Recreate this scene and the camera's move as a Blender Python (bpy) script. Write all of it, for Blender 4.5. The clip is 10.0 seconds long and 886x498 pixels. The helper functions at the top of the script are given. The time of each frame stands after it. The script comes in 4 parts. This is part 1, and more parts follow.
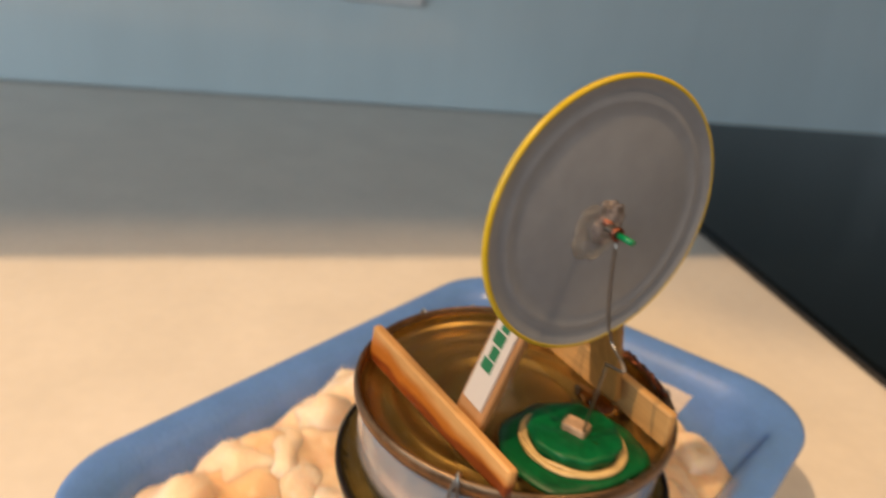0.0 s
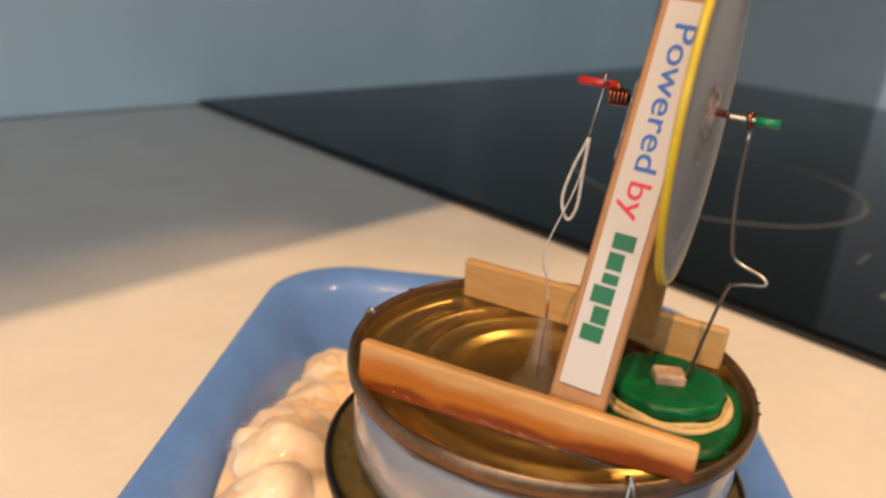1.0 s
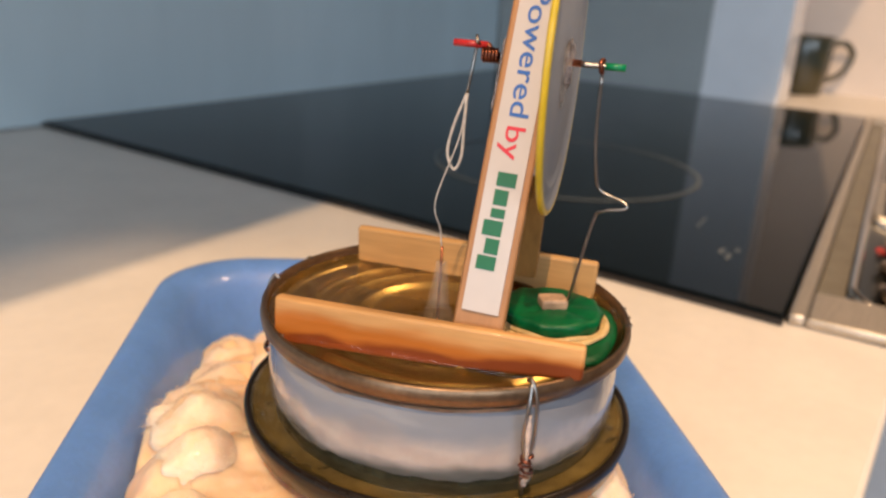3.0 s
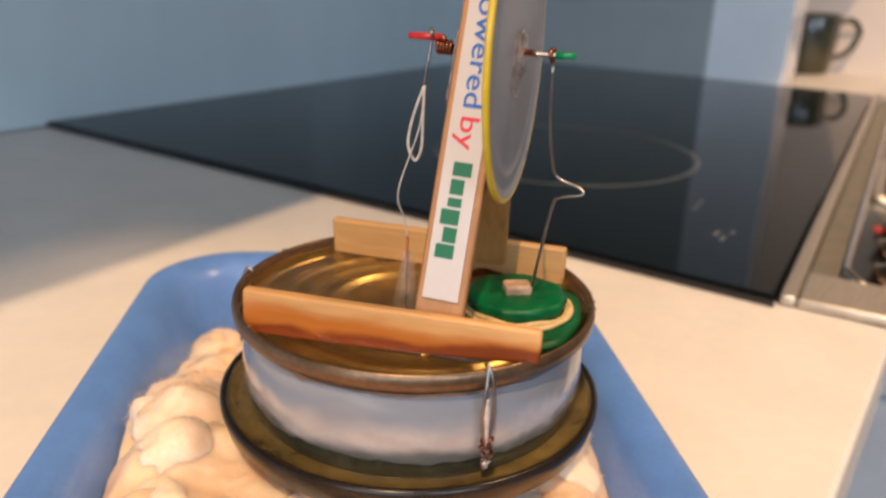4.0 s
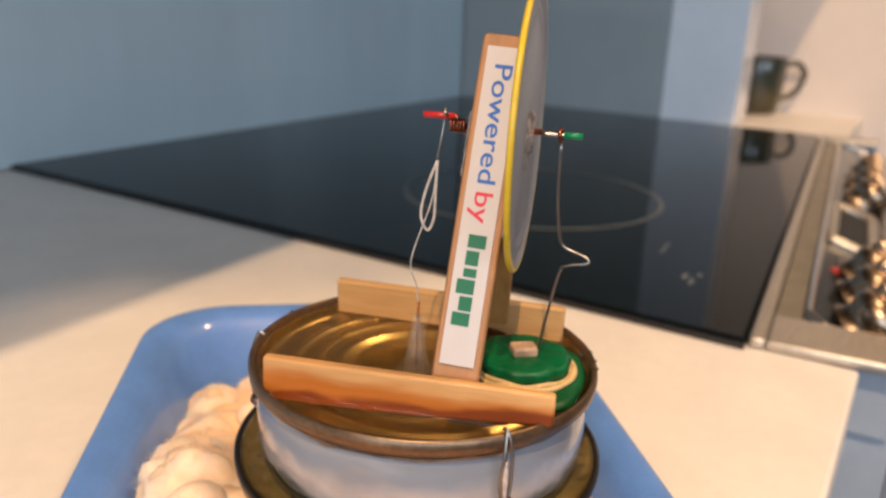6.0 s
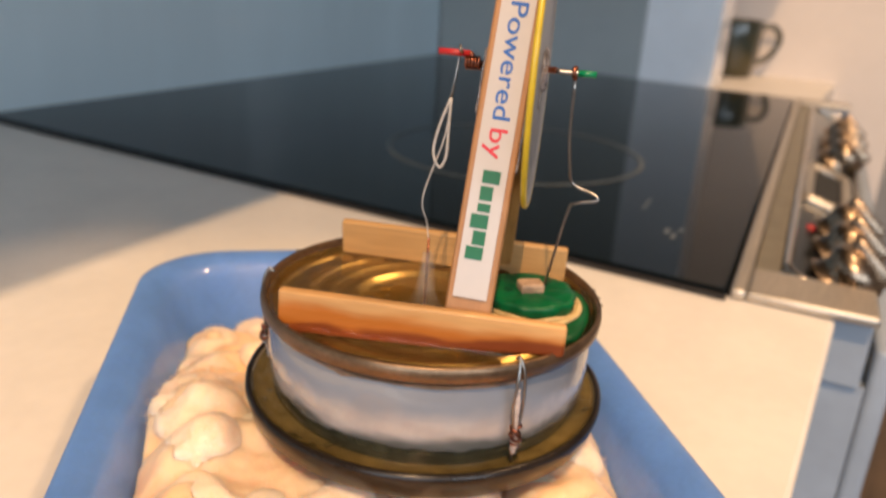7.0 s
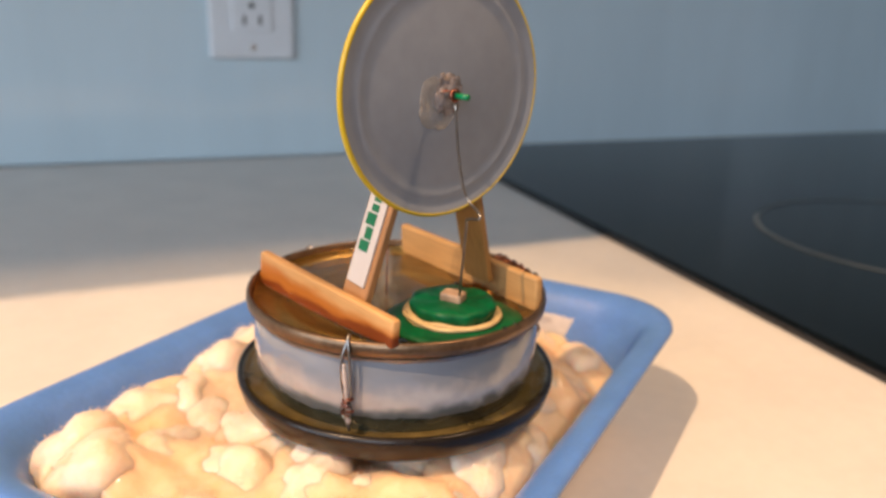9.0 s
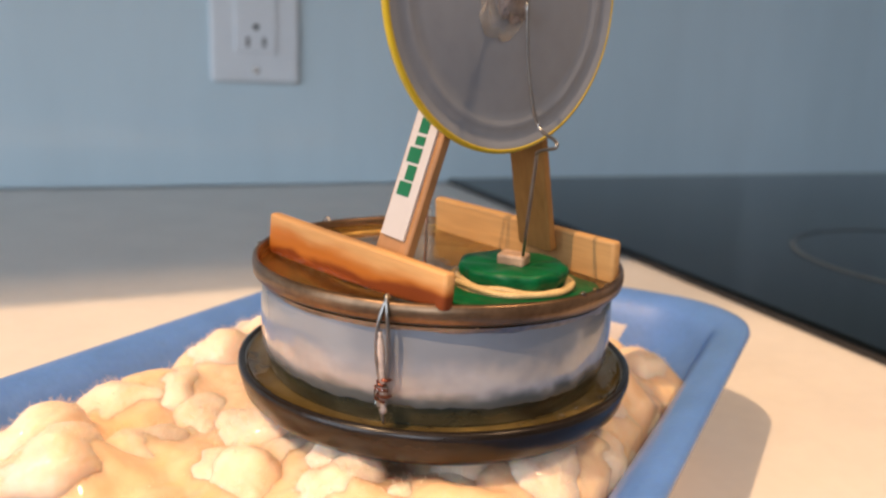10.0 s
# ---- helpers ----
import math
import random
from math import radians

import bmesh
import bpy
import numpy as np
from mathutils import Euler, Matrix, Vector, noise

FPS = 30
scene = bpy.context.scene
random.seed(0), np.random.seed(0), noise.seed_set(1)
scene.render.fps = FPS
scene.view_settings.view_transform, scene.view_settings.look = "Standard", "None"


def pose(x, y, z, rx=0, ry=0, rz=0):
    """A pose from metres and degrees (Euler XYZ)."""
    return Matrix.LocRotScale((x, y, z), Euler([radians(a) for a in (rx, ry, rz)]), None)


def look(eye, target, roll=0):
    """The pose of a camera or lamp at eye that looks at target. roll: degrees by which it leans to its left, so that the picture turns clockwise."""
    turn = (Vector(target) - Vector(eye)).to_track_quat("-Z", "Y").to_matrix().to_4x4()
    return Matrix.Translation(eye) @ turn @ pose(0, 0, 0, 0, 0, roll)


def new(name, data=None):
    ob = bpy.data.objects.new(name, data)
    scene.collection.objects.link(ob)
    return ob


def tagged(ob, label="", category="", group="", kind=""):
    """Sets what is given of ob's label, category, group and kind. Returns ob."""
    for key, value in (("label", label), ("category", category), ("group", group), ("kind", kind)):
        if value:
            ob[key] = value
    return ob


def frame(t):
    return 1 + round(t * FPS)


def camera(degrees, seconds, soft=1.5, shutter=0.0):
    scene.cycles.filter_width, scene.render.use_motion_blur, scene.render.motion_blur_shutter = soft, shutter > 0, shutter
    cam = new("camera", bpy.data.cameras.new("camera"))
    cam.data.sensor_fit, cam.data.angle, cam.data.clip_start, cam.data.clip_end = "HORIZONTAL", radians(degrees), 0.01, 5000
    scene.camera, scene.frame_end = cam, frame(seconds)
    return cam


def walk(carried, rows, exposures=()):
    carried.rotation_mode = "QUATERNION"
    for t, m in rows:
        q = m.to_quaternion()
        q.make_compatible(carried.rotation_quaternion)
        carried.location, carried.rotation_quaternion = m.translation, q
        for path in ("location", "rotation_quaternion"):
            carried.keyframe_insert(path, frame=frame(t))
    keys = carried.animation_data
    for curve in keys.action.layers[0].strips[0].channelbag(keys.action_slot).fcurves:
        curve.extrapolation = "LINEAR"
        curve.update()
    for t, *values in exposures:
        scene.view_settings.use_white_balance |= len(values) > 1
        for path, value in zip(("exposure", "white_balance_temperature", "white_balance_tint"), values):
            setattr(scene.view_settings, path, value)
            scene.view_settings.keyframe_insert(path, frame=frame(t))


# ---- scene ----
cam = camera(59.29, 10.0, soft=2.4, shutter=0.5)
cam.data.dof.use_dof, cam.data.dof.focus_distance, cam.data.dof.aperture_fstop = True, 0.143, 18.0
PATH = [
    (0, (-0.25888, -0.66896, 0.16688), (-0.0422, 0.2202, -0.2362), 7.09),
    (0.1, (-0.26331, -0.66244, 0.16473), (-0.0219, 0.2239, -0.2305), 6.78),
    (0.2, (-0.26974, -0.65491, 0.15957), (0.0193, 0.2180, -0.2335), 6.67),
    (0.3, (-0.27916, -0.64539, 0.15342), (0.0436, 0.2134, -0.2446), 6.56),
    (0.4, (-0.28659, -0.63686, 0.14827), (0.0866, 0.1998, -0.2526), 6.64),
    (0.5, (-0.29202, -0.62533, 0.14512), (0.1516, 0.1824, -0.2432), 6.23),
    (0.6, (-0.29634, -0.61759, 0.14307), (0.2094, 0.1610, -0.2284), 6.10),
    (0.7, (-0.30166, -0.61084, 0.14202), (0.2634, 0.1296, -0.2219), 5.37),
    (0.8, (-0.30399, -0.60609, 0.13997), (0.2991, 0.1052, -0.2212), 4.73),
    (0.9, (-0.30731, -0.60134, 0.13793), (0.3327, 0.0769, -0.2233), 4.50),
    (1, (-0.31063, -0.59759, 0.13588), (0.3594, 0.0528, -0.2220), 4.86),
    (1.2, (-0.31302, -0.58831, 0.13754), (0.4100, 0.0104, -0.2071), 5.80),
    (1.5, (-0.31859, -0.58188, 0.14053), (0.4151, 0.0022, -0.2065), 2.70),
    (1.7, (-0.32126, -0.58396, 0.13879), (0.4341, -0.0271, -0.2066), 3.08),
    (1.9, (-0.32225, -0.59091, 0.13697), (0.4459, -0.0624, -0.2244), 3.29),
    (2, (-0.32324, -0.59388, 0.13355), (0.4459, -0.0690, -0.2311), 3.64),
    (2.5, (-0.32599, -0.59597, 0.13487), (0.4561, -0.0865, -0.2240), 3.72),
    (2.7, (-0.32728, -0.59983, 0.12915), (0.4614, -0.0799, -0.1990), 3.38),
    (3.8, (-0.32485, -0.60996, 0.12935), (0.4462, -0.0736, -0.2137), 2.50),
    (4, (-0.32398, -0.61374, 0.13064), (0.4483, -0.0792, -0.2127), 1.63),
    (4.2, (-0.32532, -0.61625, 0.13300), (0.4518, -0.0769, -0.1912), 1.50),
    (4.5, (-0.32785, -0.61902, 0.13655), (0.4477, -0.0699, -0.1750), 1.60),
    (5, (-0.32918, -0.61660, 0.13755), (0.4491, -0.0713, -0.1739), 1.66),
    (5.5, (-0.32946, -0.61450, 0.13750), (0.4623, -0.0891, -0.1739), 1.87),
    (5.7, (-0.33095, -0.61158, 0.13946), (0.4703, -0.0958, -0.1639), 1.82),
    (6.8, (-0.34147, -0.59949, 0.13595), (0.4926, -0.1549, -0.1906), 3.91),
    (7, (-0.34230, -0.60208, 0.13471), (0.4786, -0.1478, -0.2113), 3.50),
    (7.2, (-0.34130, -0.60983, 0.13768), (0.4557, -0.1268, -0.2249), 2.56),
    (7.3, (-0.33946, -0.61261, 0.14070), (0.4395, -0.0990, -0.2191), 1.93),
    (7.4, (-0.33476, -0.61700, 0.14367), (0.4276, -0.0715, -0.2045), 1.13),
    (7.5, (-0.32649, -0.62396, 0.14316), (0.4178, -0.0506, -0.1993), -0.40),
    (7.6, (-0.31554, -0.63519, 0.14073), (0.3952, -0.0253, -0.2099), 0.18),
    (7.7, (-0.30559, -0.64543, 0.13831), (0.3733, -0.0050, -0.2208), -0.25),
    (7.8, (-0.29064, -0.65467, 0.13688), (0.3365, 0.0325, -0.2299), -0.57),
    (7.9, (-0.28069, -0.66390, 0.14045), (0.3039, 0.0647, -0.2165), -1.29),
    (8, (-0.27157, -0.67244, 0.14085), (0.2694, 0.0963, -0.2002), -1.46),
    (8.1, (-0.26544, -0.67882, 0.13967), (0.2382, 0.1153, -0.2006), -0.92),
    (8.2, (-0.25810, -0.68476, 0.13980), (0.2080, 0.1329, -0.1981), -1.16),
    (8.3, (-0.25465, -0.68909, 0.13773), (0.1811, 0.1520, -0.1829), -0.91),
    (8.5, (-0.25475, -0.69476, 0.13659), (0.1278, 0.1789, -0.1639), 0.98),
    (8.7, (-0.25682, -0.70173, 0.14008), (0.0727, 0.1959, -0.1527), 0.78),
    (9, (-0.25694, -0.70219, 0.13381), (0.0778, 0.1919, -0.1637), 1.63),
    (9.2, (-0.25848, -0.69880, 0.13046), (0.0790, 0.1947, -0.1659), 1.57),
    (9.5, (-0.26081, -0.68522, 0.11792), (0.1008, 0.2078, -0.1498), 1.49),
    (10, (-0.25701, -0.67035, 0.10292), (0.0890, 0.2404, -0.1223), 2.20),
]
walk(cam, [(t, look(eye, target, roll)) for t, eye, target, roll in PATH],
     exposures=[(0, -0.54, 6750, 4), (1.0, -0.48, 6700, 6), (2.5, -0.34, 6500, 8), (4.0, -0.34, 6100, 8), (5.5, -0.33, 6100, 8), (7.2, -0.31, 6400, 8), (8.6, -0.17, 6200, 9), (10.0, -0.19, 6250, 9)])


# ---- light ----
world = bpy.data.worlds.new("room_world")
world.use_nodes = True
world.node_tree.nodes["Background"].inputs[0].default_value = (0.55, 0.68, 0.85, 1)
world.node_tree.nodes["Background"].inputs[1].default_value = 0.05
scene.world = world


def area_lamp(name, eye, target, sx, sy, power, colour):
    data = bpy.data.lights.new(name, "AREA")
    data.shape, data.size, data.size_y, data.energy, data.color = "RECTANGLE", sx, sy, power, colour
    ob = new(name, data)
    ob.matrix_world = look(eye, target)
    return ob


def spot_lamp(name, eye, target, power, colour, size=0.03, cone=100):
    data = bpy.data.lights.new(name, "SPOT")
    data.energy, data.color, data.shadow_soft_size, data.spot_size, data.spot_blend = power, colour, size, radians(cone), 0.4
    ob = new(name, data)
    ob.matrix_world = look(eye, target)
    return ob


COOL, WARM = (0.785, 0.878, 1.0), (1.0, 0.635, 0.345)
area_lamp("window_fill_light", (-2.35, -1.3, 0.75), (0.2, -0.4, 0.1), 1.5, 1.3, 31, COOL)
# Added frontal fill; no window is known on this south side.
area_lamp("window_fill_light", (-1.7, -3.12, 1.05), (0.0, -0.4, 0.1), 1.3, 0.8, 32, COOL)
spot_lamp("ceiling_downlight_bulb", (-1.05, -0.95, 1.46), (-0.15, -0.55, 0.0), 145, WARM, 0.014, 150)
spot_lamp("ceiling_downlight_bulb", (0.38, -0.95, 1.46), (0.15, -0.50, 0.0), 52, WARM, 0.05, 150)


# ---- materials ----
def mat(name, colour, rough=0.5, metal=0.0, vary=0.12, scale=60.0, bump=0.0, bump_scale=300.0, coat=0.0, stretch=(1, 1, 1), colour2=None, **more):
    m = bpy.data.materials.new(name)
    m.use_nodes = True
    nt = m.node_tree
    b = nt.nodes["Principled BSDF"]
    b.inputs["Roughness"].default_value, b.inputs["Metallic"].default_value = rough, metal
    b.inputs["Coat Weight"].default_value = coat
    b.inputs["Coat Roughness"].default_value = 0.08
    for key, value in more.items():
        b.inputs[key.replace("_", " ")].default_value = value
    tc = nt.nodes.new("ShaderNodeTexCoord")
    mp = nt.nodes.new("ShaderNodeMapping")
    mp.inputs["Scale"].default_value = stretch
    nt.links.new(tc.outputs["Object"], mp.inputs["Vector"])
    n1 = nt.nodes.new("ShaderNodeTexNoise")
    n1.inputs["Scale"].default_value, n1.inputs["Detail"].default_value = scale, 4
    n2 = nt.nodes.new("ShaderNodeTexNoise")
    n2.inputs["Scale"].default_value, n2.inputs["Detail"].default_value = scale * 6.5, 3
    mix = nt.nodes.new("ShaderNodeMath")
    mix.operation = "MULTIPLY_ADD"
    mix.inputs[1].default_value = 0.35
    add = nt.nodes.new("ShaderNodeMath")
    add.operation = "MULTIPLY"
    add.inputs[1].default_value = 0.65
    for n in (n1, n2):
        nt.links.new(mp.outputs[0], n.inputs["Vector"])
    nt.links.new(n1.outputs[0], add.inputs[0])
    nt.links.new(n2.outputs[0], mix.inputs[0])
    nt.links.new(add.outputs[0], mix.inputs[2])
    ramp = nt.nodes.new("ShaderNodeValToRGB")
    c2 = colour2 or tuple(c * (1 - 2 * vary) for c in colour)
    c1 = colour if colour2 else tuple(min(1, c * (1 + vary)) for c in colour)
    ramp.color_ramp.elements[0].position, ramp.color_ramp.elements[0].color = 0.36, (*c2, 1)
    ramp.color_ramp.elements[1].position, ramp.color_ramp.elements[1].color = 0.64, (*c1, 1)
    nt.links.new(mix.outputs[0], ramp.inputs[0])
    nt.links.new(ramp.outputs[0], b.inputs["Base Color"])
    rr = nt.nodes.new("ShaderNodeMapRange")
    rr.inputs[3].default_value, rr.inputs[4].default_value = max(0.01, rough * 0.8), min(1, rough * 1.2)
    nt.links.new(n2.outputs[0], rr.inputs[0])
    nt.links.new(rr.outputs[0], b.inputs["Roughness"])
    if bump:
        n3 = nt.nodes.new("ShaderNodeTexNoise")
        n3.inputs["Scale"].default_value, n3.inputs["Detail"].default_value = bump_scale, 5
        nt.links.new(mp.outputs[0], n3.inputs["Vector"])
        bp = nt.nodes.new("ShaderNodeBump")
        bp.inputs["Strength"].default_value, bp.inputs["Distance"].default_value = bump, 0.001
        nt.links.new(n3.outputs[0], bp.inputs["Height"])
        nt.links.new(bp.outputs[0], b.inputs["Normal"])
    return m


def clear(name, colour=(1, 1, 1), rough=0.02, ior=1.33, ripple=0.0):
    m = bpy.data.materials.new(name)
    m.use_nodes = True
    b = m.node_tree.nodes["Principled BSDF"]
    b.inputs["Base Color"].default_value = (*colour, 1)
    b.inputs["Transmission Weight"].default_value, b.inputs["Roughness"].default_value, b.inputs["IOR"].default_value = 1, rough, ior
    if ripple:
        nt = m.node_tree
        tc, n, bp = nt.nodes.new("ShaderNodeTexCoord"), nt.nodes.new("ShaderNodeTexNoise"), nt.nodes.new("ShaderNodeBump")
        n.inputs["Scale"].default_value = 140
        bp.inputs["Strength"].default_value, bp.inputs["Distance"].default_value = ripple, 0.001
        nt.links.new(tc.outputs["Object"], n.inputs["Vector"])
        nt.links.new(n.outputs[0], bp.inputs["Height"])
        nt.links.new(bp.outputs[0], b.inputs["Normal"])
    return m


M_COUNTER = mat("cream_quartz", (0.78, 0.72, 0.65), 0.42, vary=0.03, scale=25, bump=0.03, bump_scale=900)
M_RETURN = mat("grey_glass_panel", (0.37, 0.40, 0.40), 0.09, vary=0.03, scale=4)
M_SPLASH = mat("back_painted_glass", (0.57, 0.70, 0.77), 0.10, vary=0.03, scale=5, stretch=(1, 1, 0.2), bump=0.02, bump_scale=14)
M_PAINT = mat("white_wall_paint", (0.76, 0.73, 0.70), 0.7, vary=0.02, scale=8, bump=0.05)
M_NIB = mat("white_gloss_paint", (0.86, 0.88, 0.92), 0.16, vary=0.02, scale=8, coat=0.8)
M_EAST = mat("beige_wall_paint", (0.72, 0.64, 0.58), 0.7, vary=0.02, scale=8, bump=0.05)
# Room walls out of view; their shade is put into this darker grey.
M_SHADE = mat("shaded_wall_grey", (0.45, 0.45, 0.45), 0.8, vary=0.03, scale=4)
M_CABINET = mat("white_cabinet_lacquer", (0.72, 0.72, 0.70), 0.35, vary=0.02, scale=6)
M_DARKCAB = mat("dark_cabinet_veneer", (0.13, 0.105, 0.085), 0.45, vary=0.15, scale=9, stretch=(1, 1, 0.1))
M_FLOOR = mat("brown_wood_floor", (0.22, 0.14, 0.08), 0.4, vary=0.2, scale=5, stretch=(1, 8, 1))
M_COOK = mat("black_ceramic_glass", (0.004, 0.006, 0.007), 0.035, vary=0.1, scale=20, IOR=1.20)
M_COOKEDGE = mat("black_bevelled_edge", (0.01, 0.01, 0.012), 0.25, vary=0.1, scale=40)
M_PRINT = mat("grey_glass_print", (0.095, 0.11, 0.115), 0.4, vary=0.1, scale=80)
M_STEEL = mat("brushed_steel", (0.60, 0.55, 0.48), 0.48, 1.0, vary=0.06, scale=60, stretch=(1, 12, 1))
M_CHROME = mat("polished_chrome", (0.62, 0.58, 0.53), 0.18, 1.0, vary=0.03, scale=40)
M_KNOB = mat("bronze_tinted_chrome", (0.34, 0.26, 0.19), 0.28, 1.0, vary=0.05, scale=60)
# Stands for steel: the bluish window reflection is put into a flat base colour.
M_HOUSING = mat("steel_with_window_blue", (0.30, 0.35, 0.42), 0.35, vary=0.04, scale=20)
M_GROOVE = mat("dull_steel_groove", (0.30, 0.27, 0.20), 0.45, 0.8, vary=0.1, scale=60)
M_PANEL = mat("dark_control_panel", (0.05, 0.055, 0.06), 0.2, 0.6, vary=0.1, scale=40)
M_RED = mat("red_plastic", (0.45, 0.02, 0.02), 0.35, vary=0.1, scale=300)
M_MUG = mat("dark_glazed_stoneware", (0.020, 0.035, 0.035), 0.22, vary=0.4, scale=30, coat=0.4, colour2=(0.05, 0.045, 0.02))
M_OUTLET = mat("white_outlet_plastic", (0.70, 0.74, 0.78), 0.35, vary=0.015, scale=60)
M_HOLE = mat("dark_slot", (0.02, 0.02, 0.02), 0.7, vary=0.1)
M_TRAY = mat("blue_foam", (0.115, 0.25, 0.61), 0.45, vary=0.05, scale=90, bump=0.16, bump_scale=900, coat=0.45,
             Subsurface_Weight=0.35, Subsurface_Radius=(0.5, 0.8, 1.0), Subsurface_Scale=0.005)
M_COTTON = mat("damp_cotton", (0.98, 0.735, 0.57), 0.55, scale=70, bump=0.22, bump_scale=520, coat=0.12, colour2=(0.97, 0.655, 0.45),
               Subsurface_Weight=1.0, Subsurface_Radius=(1.0, 0.80, 0.60), Subsurface_Scale=0.003, Sheen_Weight=0.1, Sheen_Roughness=0.5)
# Wet cotton, with the warm glow of the creases put into its amber.
M_SOAKED = mat("soaked_glow_cotton", (0.97, 0.66, 0.435), 0.40, scale=60, bump=0.18, bump_scale=380, coat=0.45, colour2=(0.96, 0.575, 0.33),
               Subsurface_Weight=1.0, Subsurface_Radius=(1.0, 0.88, 0.70), Subsurface_Scale=0.005)
M_FUZZ = bpy.data.materials.new("cotton_fibre")
M_FUZZ.use_nodes = True


def fibre_nodes(nt):
    out = nt.nodes["Material Output"]
    nt.nodes.remove(nt.nodes["Principled BSDF"])
    a, b, mx = nt.nodes.new("ShaderNodeBsdfDiffuse"), nt.nodes.new("ShaderNodeBsdfTranslucent"), nt.nodes.new("ShaderNodeMixShader")
    a.inputs[0].default_value = b.inputs[0].default_value = (0.98, 0.76, 0.59, 1)
    nt.links.new(a.outputs[0], mx.inputs[1])
    nt.links.new(b.outputs[0], mx.inputs[2])
    nt.links.new(mx.outputs[0], out.inputs[0])


fibre_nodes(M_FUZZ.node_tree)
M_GOLD = mat("gold_lacquered_tin", (0.31, 0.205, 0.06), 0.25, 0.88, vary=0.06, scale=60)
M_RIM = mat("worn_gold_rim", (0.22, 0.14, 0.083), 0.36, 0.85, vary=0.16, scale=160)
M_WHITE = mat("white_taped_band", (0.49, 0.445, 0.415), 0.24, scale=45, coat=0.8, bump=0.06, bump_scale=260, colour2=(0.36, 0.325, 0.31))
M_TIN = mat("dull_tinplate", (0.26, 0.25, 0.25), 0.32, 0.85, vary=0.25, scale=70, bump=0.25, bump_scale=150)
M_SLEEVE = mat("beige_shrink_sleeve", (0.50, 0.41, 0.36), 0.25, vary=0.2, scale=300, coat=0.6)
M_DARKTIN = mat("dark_bronze_tin", (0.020, 0.014, 0.010), 0.24, 0.2, vary=0.2, scale=60, Specular_IOR_Level=0.4)
M_OLIVE = mat("olive_wet_tin", (0.21, 0.155, 0.055), 0.16, 0.5, vary=0.25, scale=45, coat=1.0)
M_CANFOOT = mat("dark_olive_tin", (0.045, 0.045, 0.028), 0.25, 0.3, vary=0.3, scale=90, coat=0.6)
M_WOOD = mat("birch_stick", (0.55, 0.30, 0.115), 0.5, vary=0.18, coat=0.1, scale=130, stretch=(0.08, 1, 1), bump=0.12, bump_scale=500, Specular_IOR_Level=0.25)
M_WOODDRY = mat("dry_birch_stick", (0.53, 0.305, 0.12), 0.5, vary=0.12, scale=130, stretch=(0.08, 1, 1), bump=0.12, bump_scale=500, Specular_IOR_Level=0.25)

def tint_by_height(m, z0, z1, wet, tilt=0.0):
    """Soaks wood, or tints other surfaces, from z0 to an uneven line near z1, rising by tilt along x."""
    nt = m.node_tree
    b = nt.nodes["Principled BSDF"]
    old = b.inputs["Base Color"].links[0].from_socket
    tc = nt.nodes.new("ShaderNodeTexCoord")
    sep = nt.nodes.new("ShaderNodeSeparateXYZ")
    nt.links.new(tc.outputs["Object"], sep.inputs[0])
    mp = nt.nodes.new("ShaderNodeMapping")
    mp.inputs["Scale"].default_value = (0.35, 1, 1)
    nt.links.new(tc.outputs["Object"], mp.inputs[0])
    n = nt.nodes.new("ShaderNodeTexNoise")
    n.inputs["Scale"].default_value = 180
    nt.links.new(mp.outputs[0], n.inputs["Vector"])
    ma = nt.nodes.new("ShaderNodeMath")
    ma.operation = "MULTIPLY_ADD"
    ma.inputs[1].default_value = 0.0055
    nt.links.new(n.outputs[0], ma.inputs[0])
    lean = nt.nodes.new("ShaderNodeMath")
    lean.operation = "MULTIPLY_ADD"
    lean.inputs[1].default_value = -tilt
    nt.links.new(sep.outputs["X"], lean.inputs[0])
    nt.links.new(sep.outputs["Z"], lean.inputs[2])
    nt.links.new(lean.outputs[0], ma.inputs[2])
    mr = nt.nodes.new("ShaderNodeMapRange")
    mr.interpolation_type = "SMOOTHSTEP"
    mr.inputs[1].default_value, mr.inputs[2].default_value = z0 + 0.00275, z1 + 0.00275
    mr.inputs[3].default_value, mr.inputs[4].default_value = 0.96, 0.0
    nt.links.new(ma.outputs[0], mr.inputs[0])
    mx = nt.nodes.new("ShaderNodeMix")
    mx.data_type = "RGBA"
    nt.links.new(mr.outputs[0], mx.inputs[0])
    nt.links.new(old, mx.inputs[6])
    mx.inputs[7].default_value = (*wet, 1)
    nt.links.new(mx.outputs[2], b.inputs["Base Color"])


tint_by_height(M_WOOD, 0.0020, 0.0050, (0.42, 0.125, 0.014))
tint_by_height(M_WOOD, 0.0002, 0.0018, (0.17, 0.034, 0.006), 0.065)
# Tape: darker towards its ragged bottom edge.
tint_by_height(M_WHITE, -0.0164, -0.0138, (0.10, 0.105, 0.10))
# Tape: blue-grey towards its top edge.
tint_by_height(M_WHITE, -0.0080, -0.0135, (0.21, 0.23, 0.265))
tint_by_height(M_MUG, 0.030, 0.046, (0.055, 0.045, 0.018))
M_POST = mat("birch_post", (0.40, 0.20, 0.083), 0.45, vary=0.12, scale=130, stretch=(1, 1, 0.08), bump=0.1, bump_scale=500, Specular_IOR_Level=0.3)
# A little darker and more orange than M_POST.
M_POSTAMBER = mat("amber_birch", (0.36, 0.18, 0.055), 0.4, vary=0.16, scale=130, stretch=(1, 1, 0.08), bump=0.1, bump_scale=500, Specular_IOR_Level=0.3)
M_PAPER = mat("white_label_paper", (0.54, 0.49, 0.46), 0.45, vary=0.02, scale=60)
